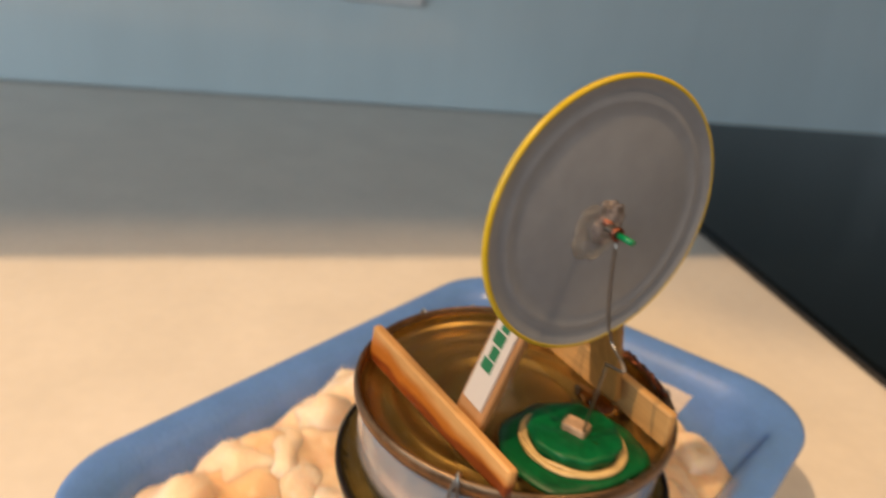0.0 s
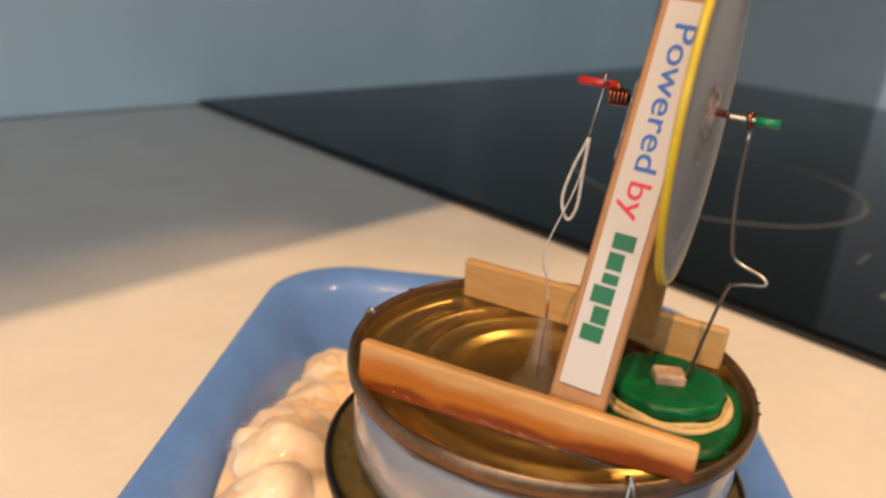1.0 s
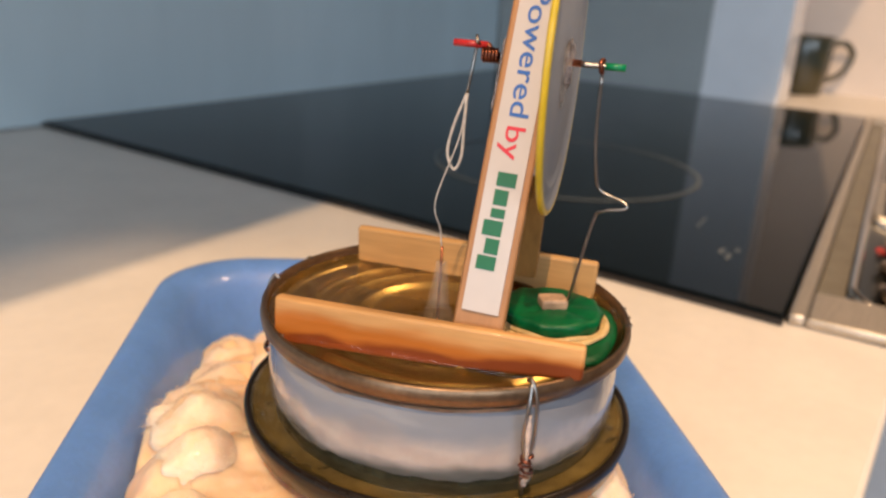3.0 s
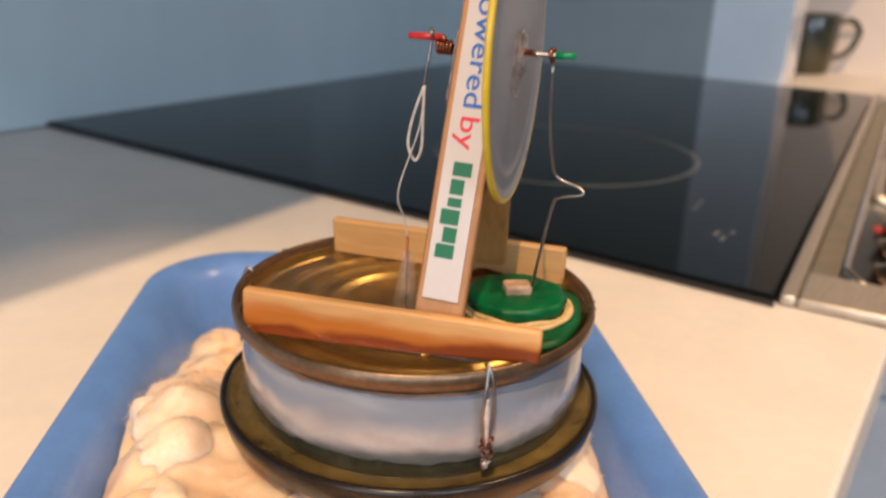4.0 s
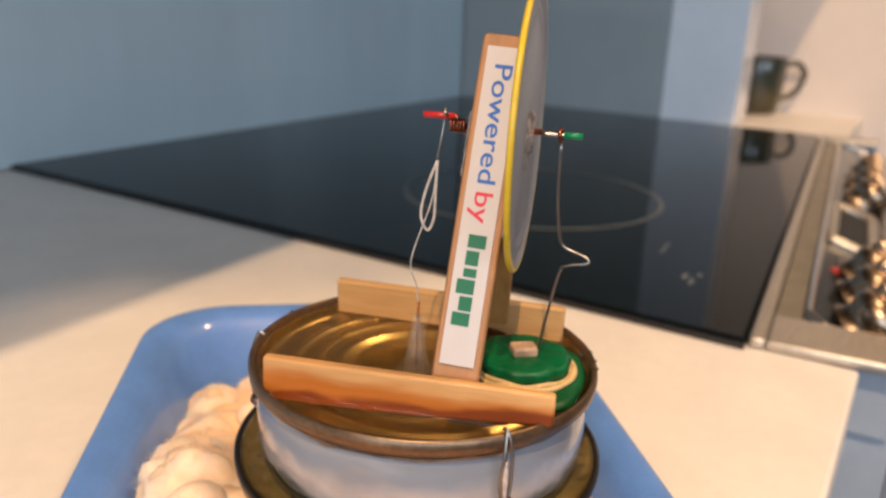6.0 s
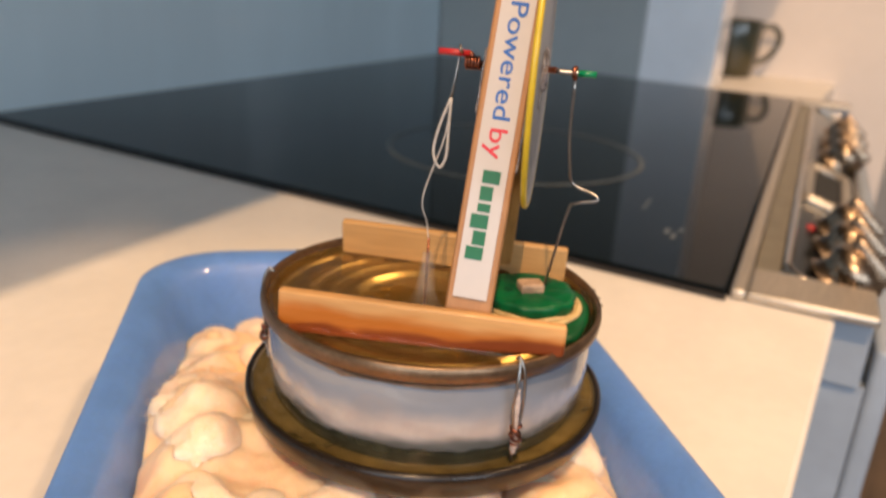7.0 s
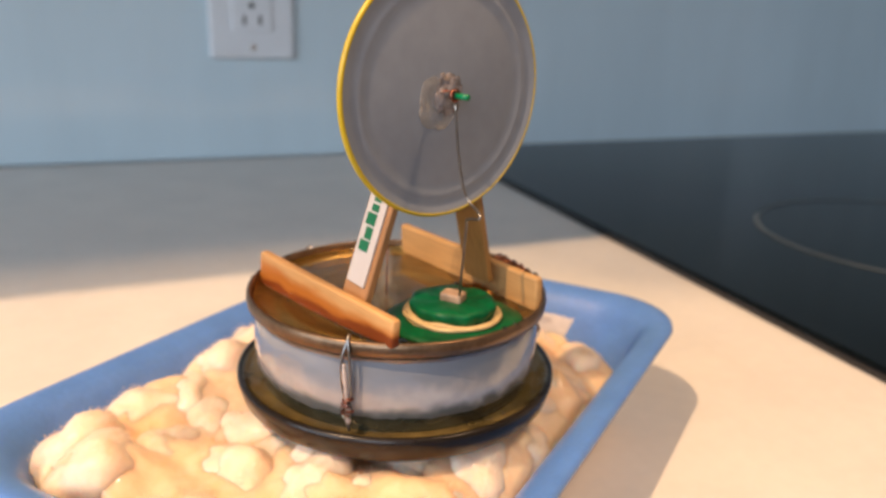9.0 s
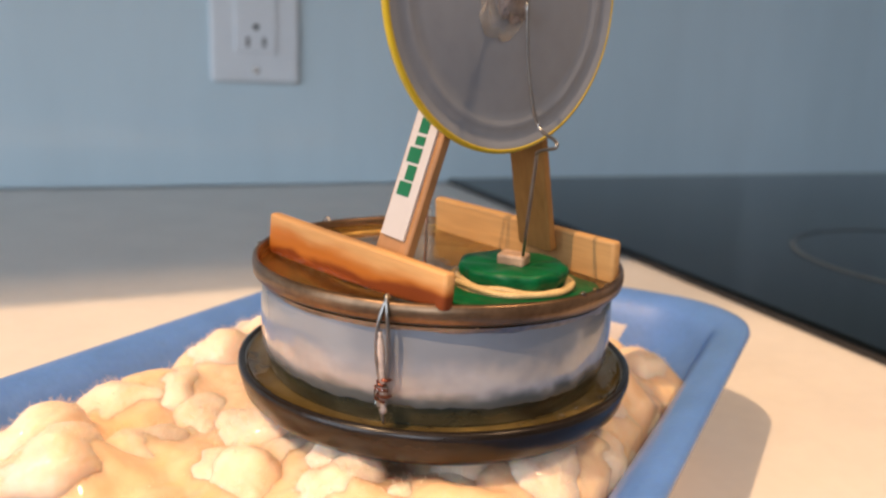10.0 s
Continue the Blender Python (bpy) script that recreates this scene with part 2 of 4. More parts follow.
M_PRINTBAR = mat("faded_grey_print", (0.48, 0.43, 0.42), 0.6, vary=0.1)
M_FILM = mat("sticker_paper", (0.66, 0.60, 0.58), 0.3, vary=0.08, scale=150, coat=0.8)
M_BLUEINK = mat("blue_ink", (0.014, 0.11, 0.43), 0.5, vary=0.05)
M_REDINK = mat("red_ink", (0.62, 0.02, 0.04), 0.5, vary=0.05)
M_GREENINK = mat("green_ink", (0.005, 0.13, 0.05), 0.5, vary=0.05)
M_LID = mat("grey_lid_enamel", (0.265, 0.285, 0.325), 0.42, 0.15, vary=0.06, scale=40, bump=0.02)
M_LIDBACK = mat("lid_bare_metal", (0.42, 0.38, 0.34), 0.14, 1.0, vary=0.06, scale=30)
M_YELLOW = mat("yellow_enamel", (0.58, 0.41, 0.02), 0.32, vary=0.06, scale=150)
M_GREEN = mat("green_rubber", (0.0, 0.088, 0.025), 0.42, vary=0.25, scale=120, bump=0.1, Specular_IOR_Level=0.3)
M_GREENTUBE = mat("green_plastic_tube", (0.0, 0.20, 0.07), 0.3, vary=0.08, scale=300)
M_BAND = mat("tan_rubber_band", (0.62, 0.44, 0.20), 0.45, vary=0.15, scale=300)
M_BOSS = mat("tan_wood_bead", (0.44, 0.285, 0.18), 0.5, vary=0.2, scale=300)
M_WIRE = mat("steel_wire", (0.33, 0.31, 0.29), 0.32, 1.0, vary=0.1, scale=300)
M_COPPER = mat("copper_wire", (0.28, 0.10, 0.06), 0.3, 1.0, vary=0.2, scale=400)
M_THREAD = mat("white_thread", (0.54, 0.50, 0.46), 0.8, vary=0.1, scale=900)
M_GLUE = mat("dried_glue", (0.33, 0.285, 0.28), 0.25, vary=0.25, scale=300, coat=0.5, Alpha=0.6)
M_SMEAR = mat("thin_glue_film", (0.50, 0.46, 0.42), 0.2, vary=0.25, scale=400, coat=0.6, Alpha=0.3)
M_AMBER = clear("amber_glue", (0.80, 0.46, 0.18), 0.04, 1.45)
M_WATER = clear("clear_water", (1.0, 0.98, 0.93), ripple=0.12)
M_PLASTIC = mat("cloudy_plastic", (0.70, 0.66, 0.62), 0.15, vary=0.1, scale=300, coat=0.5, Alpha=0.11)


# ---- mesh tools ----
def part(name, bm, material, parent=None, label="", smooth=True):
    me = bpy.data.meshes.new(name)
    bm.to_mesh(me)
    bm.free()
    limit = 0.12 * max(p.area for p in me.polygons) if smooth == "edges" else 1e9
    for p in me.polygons:
        p.use_smooth = bool(smooth) and p.area < limit
    me.materials.append(material)
    ob = new(name, me)
    ob.parent = parent
    if label:
        tagged(ob, label)
    return ob


def thing(name, m, label, category, group="", kind=""):
    ob = new(name)
    ob.empty_display_size = 0.01
    ob.matrix_basis = m
    return tagged(ob, label, category, group, kind)


def box(x0, x1, y0, y1, z0, z1, bevel=0.0, seg=2):
    bm = bmesh.new()
    bmesh.ops.create_cube(bm, size=1, matrix=Matrix.Translation(((x0 + x1) / 2, (y0 + y1) / 2, (z0 + z1) / 2)) @ Matrix.Diagonal((x1 - x0, y1 - y0, z1 - z0, 1)))
    if bevel:
        bmesh.ops.bevel(bm, geom=bm.edges[:], offset=bevel, segments=seg, affect="EDGES", profile=0.5)
    return bm


def structure(name, bm, material, label, category):
    return tagged(part(name, bm, material, None, label, smooth=False), label, category, kind="structure")


def lathe(profile, n=96, wobble=None, closed=False):
    """Rings of (radius, z) turned round z; wobble(ring, angle) gives (dr, dz)."""
    bm = bmesh.new()
    rings = []
    for i, (r, z) in enumerate(profile):
        if r < 1e-6:
            rings.append([bm.verts.new((0, 0, z))])
            continue
        ring = []
        for k in range(n):
            a = 2 * math.pi * k / n
            dr, dz = wobble(i, a) if wobble else (0, 0)
            ring.append(bm.verts.new(((r + dr) * math.cos(a), (r + dr) * math.sin(a), z + dz)))
        rings.append(ring)
    pairs = list(zip(rings, rings[1:])) + ([(rings[-1], rings[0])] if closed else [])
    for a, b in pairs:
        for k in range(n):
            if len(a) == 1:
                bm.faces.new((a[0], b[k], b[(k + 1) % n]))
            elif len(b) == 1:
                bm.faces.new((a[k], b[0], a[(k + 1) % n]))
            else:
                bm.faces.new((a[k], b[k], b[(k + 1) % n], a[(k + 1) % n]))
    bmesh.ops.recalc_face_normals(bm, faces=bm.faces)
    return bm


def flip_up(bm):
    for f in bm.faces:
        if f.normal.z < 0:
            f.normal_flip()
    return bm


def tube(points, r, n=10, bm=None, closed=False):
    """A round bar along a line of points; r is one radius or one for each point."""
    bm = bm or bmesh.new()
    pts = [Vector(p) for p in points]
    rs = r if isinstance(r, (list, tuple)) else [r] * len(pts)
    side = None
    rings = []
    for i, p in enumerate(pts):
        if closed:
            d = (pts[(i + 1) % len(pts)] - pts[i - 1]).normalized()
        else:
            d = (pts[min(i + 1, len(pts) - 1)] - pts[max(i - 1, 0)]).normalized()
        if side is None:
            side = d.orthogonal().normalized()
        side = (side - d * side.dot(d)).normalized()
        up = d.cross(side)
        rings.append([bm.verts.new(p + (side * math.cos(2 * math.pi * k / n) + up * math.sin(2 * math.pi * k / n)) * rs[i]) for k in range(n)])
    pairs = list(zip(rings, rings[1:])) + ([(rings[-1], rings[0])] if closed else [])
    for a, b in pairs:
        for k in range(n):
            bm.faces.new((a[k], a[(k + 1) % n], b[(k + 1) % n], b[k]))
    if not closed:
        bm.faces.new(rings[0][::-1])
        bm.faces.new(rings[-1])
    bmesh.ops.recalc_face_normals(bm, faces=bm.faces)
    return bm


def smooth_line(points, per=6):
    """A rounded line through the given points."""
    p = [Vector(q) for q in points]
    p = [p[0] * 2 - p[1]] + p + [p[-1] * 2 - p[-2]]
    out = []
    for i in range(1, len(p) - 2):
        for k in range(per):
            t = k / per
            a, b, c, d = p[i - 1], p[i], p[i + 1], p[i + 2]
            out.append(0.5 * ((2 * b) + (c - a) * t + (2 * a - 5 * b + 4 * c - d) * t * t + (3 * b - a - 3 * c + d) * t ** 3))
    return out + [p[-2]]


def rounded_loop(hx, hy, r, n=10):
    pts = []
    for cx, cy, a0 in ((hx - r, hy - r, 0), (-hx + r, hy - r, 90), (-hx + r, -hy + r, 180), (hx - r, -hy + r, 270)):
        for k in range(n + 1):
            a = radians(a0 + 90 * k / n)
            pts.append((cx + r * math.cos(a), cy + r * math.sin(a)))
    return pts


def loops(rows, fill_first=True, fill_last=True):
    """Skin over loops of 3D points with the same count."""
    bm = bmesh.new()
    vs = [[bm.verts.new(p) for p in row] for row in rows]
    n = len(vs[0])
    for a, b in zip(vs, vs[1:]):
        for k in range(n):
            bm.faces.new((a[k], a[(k + 1) % n], b[(k + 1) % n], b[k]))
    if fill_first:
        bm.faces.new(vs[0][::-1])
    if fill_last:
        bm.faces.new(vs[-1])
    bmesh.ops.recalc_face_normals(bm, faces=bm.faces)
    return bm


def move(bm, m):
    bmesh.ops.transform(bm, matrix=m, verts=bm.verts)
    return bm


def sub_noise(bm, amount, scale, seed=0):
    for v in bm.verts:
        q = v.co * scale + Vector((seed * 7.1, seed * 3.3, seed))
        v.co += Vector((noise.noise(q), noise.noise(q + Vector((31, 0, 0))), noise.noise(q + Vector((0, 57, 0))))) * amount
    return bm


# ---- setting ----
NIB = 0.694
structure("counter", box(-1.7, 0.0085, -0.6027, 0.0, -0.035, 0.0, 0.002), M_COUNTER, "cream quartz counter slab beside the cooktop", "counter")
structure("counter_far", box(0.692, 1.02, -0.528, 0.0, -0.035, 0.0, 0.002), M_COUNTER, "cream counter slab past the cooktop", "counter")
structure("cabinet_base", box(-1.7, -0.006, -0.580, 0.0, -0.90, -0.036), M_CABINET, "white base cabinets under the counter", "cabinet")
structure("cabinet_base_far", box(0.716, 1.02, -0.51, 0.0, -0.90, -0.036), M_CABINET, "white base cabinet under the far counter", "cabinet")
structure("wall_north", box(-2.6, 2.5, 0.008, 0.15, -0.90, 1.52), M_PAINT, "white wall behind the glass splashback", "wall")
structure("splashback", box(-1.7, NIB - 0.001, 0.0, 0.007, 0.001, 0.62, 0.0008, 1), M_SPLASH, "glossy blue-grey back-painted glass splashback", "splashback")
structure("wall_nib", box(NIB + 0.007, NIB + 0.075, -0.399, -0.001, 0.001, 1.52, 0.002), M_NIB, "short white wall return beside the cooktop", "wall")
structure("splashback_return", box(NIB, NIB + 0.006, -0.306, -0.001, 0.001, 0.62, 0.0008, 1), M_RETURN, "glossy grey glass panel on the wall return", "splashback")
structure("wall_east", box(0.95, 1.10, -0.615, 0.0, -0.90, 1.52), M_EAST, "beige painted wall behind the mug", "wall")
structure("wall_far_east", box(2.4, 2.5, -3.2, 0.0, -0.90, 1.52), M_SHADE, "room wall, its shade put into the grey colour", "wall")
# The south wall's opening is made up to suit the added fill lamp.
structure("wall_south", box(-1.0, 2.5, -3.3, -3.2, -0.90, 1.52), M_SHADE, "room wall, its shade put into the grey colour", "wall")
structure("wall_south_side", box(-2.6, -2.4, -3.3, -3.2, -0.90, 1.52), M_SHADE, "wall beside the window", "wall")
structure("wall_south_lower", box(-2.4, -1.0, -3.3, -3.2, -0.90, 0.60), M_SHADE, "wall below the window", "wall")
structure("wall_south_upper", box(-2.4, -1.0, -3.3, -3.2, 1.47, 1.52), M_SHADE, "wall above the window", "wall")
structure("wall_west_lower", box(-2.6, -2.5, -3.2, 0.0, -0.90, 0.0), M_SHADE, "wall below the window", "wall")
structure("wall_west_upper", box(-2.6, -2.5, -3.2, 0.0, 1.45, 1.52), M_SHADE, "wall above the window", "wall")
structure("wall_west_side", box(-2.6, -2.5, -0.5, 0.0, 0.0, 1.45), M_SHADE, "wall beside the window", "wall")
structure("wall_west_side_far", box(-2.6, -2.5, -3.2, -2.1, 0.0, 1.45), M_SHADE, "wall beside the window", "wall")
structure("floor", box(-2.6, 2.5, -3.3, 0.15, -0.95, -0.90), M_FLOOR, "brown wooden floor", "floor")
structure("ceiling", box(-2.6, 2.5, -3.3, 0.15, 1.52, 1.60), M_PAINT, "white ceiling", "ceiling")
def slab(corners, z0, z1):
    return loops([[(x, y, z) for x, y in corners] for z in (z0, z1)])


structure("cabinet_upper", slab(((-1.7, -0.587), (0.69, -0.453), (0.69, 0.0), (-1.7, 0.0)), 0.47, 1.40), M_DARKCAB, "dark upper cabinets over the counter", "cabinet")
# Out of view, added to keep the downlights off the wall return.
structure("hood_shade_slab", slab(((0.10, -0.580), (0.69, -0.571), (0.69, -0.455), (0.10, -0.488)), 0.487, 0.62), M_DARKCAB, "unseen dark slab added over the cooktop to shade the wall return", "hood")


# ---- outlet ----
def build_outlet():
    t = thing("wall_outlet", pose(-0.1736, -0.0005, 0.0861), "white plastic wall outlet with a rectangular cover plate", "outlet")
    rows = [[(x, y, z) for x, z in ((px, pz + 0.057) for px, pz in rounded_loop(0.0355 - i, 0.057 - i, 0.004 - i * 0.5, 4))] for i, y in ((0, 0.0), (0, -0.003), (0.0012, -0.0048), (0.003, -0.0055))]
    part("cover_plate", loops(rows), M_OUTLET, t, smooth=False)
    rows = [[(x, y, z + 0.057) for x, z in rounded_loop(0.0165 - i, 0.0335 - i, 0.002 - i * 0.4, 4)] for i, y in ((0, -0.005), (0, -0.0068), (0.0008, -0.0075))]
    body = part("receptacle", loops(rows), M_OUTLET, t, smooth=False)
    for z0 in (0.036, 0.078):
        part("ground_hole", move(lathe([(0, -0.0004), (0.0024, -0.0004), (0.0024, 0.0004), (0, 0.0004)], 16), pose(0, -0.0077, z0 + 0.008, 90)), M_HOLE, body)
        for dx in (-0.0065, 0.0065):
            part("slot", box(dx - 0.0011, dx + 0.0011, -0.0080, -0.0073, z0 - 0.0075, z0), M_HOLE, body, smooth=False)
    for z in (0.010, 0.104):
        part("screw", move(lathe([(0, 0), (0.0026, 0), (0.0026, 0.0006), (0.0018, 0.0011), (0, 0.0011)], 16), pose(0, -0.0054, z, 90)), M_CHROME, t)


build_outlet()


# ---- range with glass cooktop ----
def build_range():
    t = thing("kitchen_range", pose(0, 0, 0), "stainless steel range with a black glass cooktop and front knobs", "range")
    outline = [(0.001, -0.5575), (0.690, -0.5008), (0.690, -0.001), (0.001, -0.001)]
    mid = Vector((0.34, -0.28))
    rows = []
    for inset, z in ((0.0, 0.0006), (0.0, 0.0030), (0.0006, 0.0040), (0.0016, 0.0045)):
        rows.append([(x + (inset if x < mid.x else -inset), y + (inset if y < mid.y else -inset), z) for x, y in outline])
    top = part("glass_top", loops(rows), M_COOK, t, "black ceramic glass cooktop", smooth=False)
    for cx, cy, r in ((0.185, -0.366, 0.094),):
        part("burner_ring", move(lathe([(r - 0.0016, 0), (r + 0.0016, 0), (r + 0.0016, 0.0002), (r - 0.0016, 0.0002)], 96, closed=True), pose(cx, cy, 0.0047)), M_PRINT, top)
    for x, y, w, h in ((0.056, -0.5185, 0.010, 0.0022), (0.063, -0.5135, 0.009, 0.0026), (0.071, -0.5195, 0.006, 0.0022), (0.100, -0.4900, 0.024, 0.0014)):
        part("printed_mark", move(box(0, w, -h / 2, h / 2, 0.0, 0.0003), pose(x, y, 0.0046, 0, 0, 5)), M_PRINT, top, smooth=False)
    part("edge_strip", box(-0.0012, 0.0008, -0.558, -0.001, 0.0004, 0.003), M_COOKEDGE, t, smooth=False)
    part("body", box(0.012, 0.686, -0.500, -0.01, -0.90, -0.0005), M_STEEL, t, "brushed steel oven body", smooth=False)
    # the front, a little askew to the wall: a steel frame round a sunken control panel
    R = Matrix.Translation((0.003, -0.5585, -0.0037)) @ pose(0, 0, 0, 0, 0, 4.7) @ Matrix.Translation((0, 0.5665, 0))
    part("trim_back", move(box(0.000, 0.693, -0.5735, -0.5668, 0.0042, 0.009, 0.0012, 2), R), M_STEEL, t, "brushed steel trim", smooth="edges")
    part("inner_groove", move(box(0.0365, 0.657, -0.5865, -0.5737, -0.010, 0.0052, 0.0008, 1), R), M_GROOVE, t, "dull sunken steel groove", smooth=False)
    for x0, x1 in ((0.0, 0.036), (0.6575, 0.693)):
        part("trim_side", move(box(x0, x1, -0.6275, -0.5737, 0.0042, 0.0088, 0.0015, 3), R), M_STEEL, t, "brushed steel trim", smooth="edges")
        part("trim_cheek", move(box(x0 + 0.010, x1 - 0.001, -0.6270, -0.5740, -0.030, 0.0040, 0.001, 1), R), M_HOUSING, t, "steel cheek under the trim, window reflection in its blue-grey colour", smooth=False)
    part("side_body", move(box(0.014, 0.679, -0.6300, -0.5700, -0.90, -0.0305), R), M_HOUSING, t, "steel front housing, window reflection in its blue-grey colour", smooth=False)
    slope = R @ pose(0, -0.587, 0.0062, 18, 0, 0)
    panel = part("control_panel", move(box(0.0365, 0.657, -0.045, 0.0, -0.004, 0.0, 0.0008, 1), slope), M_PANEL, t, "dark glossy control panel", smooth=False)
    part("bezel", move(tube([(px + 0.3468, py - 0.0215, 0.0012) for px, py in rounded_loop(0.304, 0.0205, 0.012, 6)], 0.0022, 8, closed=True), slope), M_CHROME, panel, "chrome bezel round the panel")
    part("display_window", move(box(0.212, 0.308, -0.029, -0.011, 0.0002, 0.0016, 0.0005, 1), slope), M_HOLE, panel, "dark display window", smooth=False)
    part("display_frame", move(tube([(px + 0.260, py - 0.020, 0.001) for px, py in rounded_loop(0.054, 0.014, 0.003, 3)], 0.0042, 8, closed=True), slope), M_STEEL, panel)
    part("indicator_lamp", move(lathe([(0, 0.002), (0.0020, 0.0017), (0.0036, 0.0)], 16), slope @ pose(0.146, -0.0120, 0.0)), M_RED, t)
    part("front_face", move(box(0.012, 0.681, -0.640, -0.6302, -0.110, -0.0100, 0.003, 3), R), M_HOUSING, t, "steel front, window reflection in its blue-grey colour", smooth="edges")
    part("oven_door", move(box(0.016, 0.677, -0.645, -0.6302, -0.75, -0.116, 0.004, 2), R), M_HOUSING, t, "steel oven door, window reflection in its blue-grey colour", smooth="edges")
    part("door_handle", move(tube(smooth_line([(0.05, -0.645, -0.15), (0.06, -0.685, -0.15), (0.32, -0.690, -0.15), (0.631, -0.685, -0.15), (0.641, -0.645, -0.15)]), 0.009, 12), R), M_CHROME, t, "chrome door handle")
    for x in (0.066, 0.108, 0.150, 0.372, 0.430, 0.488):
        place = slope @ pose(x, -0.026, -0.0015, 24, 0, 0)
        k = part("knob", move(lathe([(0, 0.0215), (0.007, 0.0210), (0.0120, 0.0192), (0.0150, 0.0160), (0.0158, 0.0125), (0.0150, 0.0095), (0.0140, 0.0080), (0.0142, 0.003), (0.0165, 0.0)], 40), place), M_KNOB, t, "bronze-tinted chrome control knob")
        part("grip", move(box(-0.0030, 0.0030, -0.0135, 0.0135, 0.015, 0.0255, 0.0025, 3), place @ pose(0, 0, 0, 0, 0, -12)), M_KNOB, k)


build_range()


# ---- mug ----
def build_mug():
    t = thing("mug", pose(0.895, -0.384, 0.0, 0, 0, -62) @ Matrix.Scale(0.97, 4), "dark green-black glazed mug on the cream counter", "mug")
    part("body", lathe([(0, 0.001), (0.030, 0.0), (0.033, 0.003), (0.0365, 0.02), (0.0385, 0.055), (0.040, 0.081), (0.0385, 0.083), (0.0365, 0.080), (0.035, 0.05), (0.032, 0.008), (0, 0.006)], 48), M_MUG, t)
    part("handle", tube(smooth_line([(0.037, 0, 0.072), (0.055, 0, 0.075), (0.067, 0, 0.063), (0.066, 0, 0.048), (0.055, 0, 0.030), (0.036, 0, 0.020)]), 0.0042, 12), M_MUG, t)


build_mug()


# ---- blue foam tray with cotton ----
TRAY = pose(-0.2016, -0.5068, 0.0, 0, 0, 41.06)
HX, HY = 0.0938, 0.0662


def build_tray():
    t = thing("foam_tray", TRAY, "blue foam food tray with rounded corners on the counter", "tray")
    rows = []
    for inset, z in ((0.026, 0.0005), (0.0195, 0.003), (0.0075, 0.0265), (0.0015, 0.0335), (0.0, 0.0350), (0.0003, 0.0362), (0.0015, 0.0366), (0.0035, 0.0364), (0.0060, 0.0355), (0.0080, 0.0342), (0.0096, 0.0322), (0.0112, 0.0290), (0.0160, 0.0185), (0.0206, 0.0085), (0.0225, 0.0056), (0.027, 0.0045)):
        rows.append([(x, y, z) for x, y in rounded_loop(HX - inset, HY - inset, 0.0262 - inset * 0.35, 12)])
    part("shell", loops(rows), M_TRAY, t)
    film = bmesh.new()
    strip = []
    for k in range(17):
        y = 0.016 - 0.0455 * k / 16
        strip.append([film.verts.new((HX - 0.0104 - (0.0285 - z) * 0.48 - lift, y + (0.0285 - z) * 0.35, z)) for z, lift in ((0.0205, 0.0010), (0.0250, 0.0012 + 0.0003 * noise.noise((k * 0.5, 1.0, 0.0))), (0.0292, 0.0009))])
    for a, b in zip(strip, strip[1:]):
        for k in range(2):
            film.faces.new((a[k], b[k], b[k + 1], a[k + 1]))
    label = part("sticker", film, M_FILM, t, "white paper sticker on the tray wall")
    for k, (y, w) in enumerate(((-0.018, 0.006), (-0.007, 0.009), (0.006, 0.007))):
        z = 0.0262 - 0.002 * (k % 2)
        part("printed_bar", move(box(-0.0002, 0.0002, -w / 2, w / 2, -0.0006, 0.0006), pose(HX - 0.0104 - (0.0285 - z) * 0.48 - 0.0017, y, z, 0, 26, 0)), M_PRINTBAR, label, smooth=False)


build_tray()


def lump(d, c, w):
    """How far a ball at c with radius w reaches along d."""
    along = d.dot(c)
    rest = w * w - (c.length_squared - along * along)
    return along + math.sqrt(rest) if rest > 0 else 0.0


def cotton_mesh(seed):
    """A soft lumpy ball with a nap of short fibres."""
    rng = random.Random(seed + 20)
    lumps = [(Vector((0, 0, 0)), 0.84)]
    for k in range(8):
        c = Vector((rng.gauss(0, 1), rng.gauss(0, 1), rng.gauss(0, 1))).normalized() * rng.uniform(0.40, 0.66)
        lumps.append((c, rng.uniform(0.40, 0.60)))
    bm = bmesh.new()
    bmesh.ops.create_icosphere(bm, subdivisions=4, radius=0.0128)
    for v in bm.verts:
        q = v.co * 70 + Vector((seed * 13.7, seed * 5.1, 0))
        d = v.co.normalized()
        reach = sum(lump(d, c, w) ** 9 for c, w in lumps) ** (1 / 9)
        v.co = d * 0.0125 * reach * (1 + 0.16 * noise.noise(q * 1.3) + 0.08 * noise.noise(q * 2.8) + 0.04 * noise.noise(q * 5.5) + 0.014 * noise.noise(q * 13))
    bm.normal_update()
    bm.verts.index_update()
    roots = [(v.co.copy(), v.normal.copy()) for v in bm.verts]
    for k in range(5000):
        co, no = roots[rng.randrange(len(roots))]
        d = Vector((rng.gauss(0, 1), rng.gauss(0, 1), rng.gauss(0, 1))).normalized()
        way = (no * rng.uniform(0.05, 0.6) + d * 0.8).normalized()
        side = way.cross(no).normalized() * 0.00003
        base = co - no * 0.0002 + d * 0.0006
        length = rng.uniform(0.0006, 0.0014)
        mid = base + way * length * 0.55 + no * 0.0002
        tip = base + (way + d * 0.35 - no * 0.25).normalized() * length
        a, b, c, e, f = (bm.verts.new(p) for p in (base - side, base + side, mid + side, mid - side, tip))
        bm.faces.new((a, b, c, e)).material_index = 1
        bm.faces.new((e, c, f)).material_index = 1
    me = bpy.data.meshes.new("cotton_ball")
    bm.to_mesh(me)
    bm.free()
    for p in me.polygons:
        p.use_smooth = True
    me.materials.append(M_COTTON)
    me.materials.append(M_FUZZ)
    return me


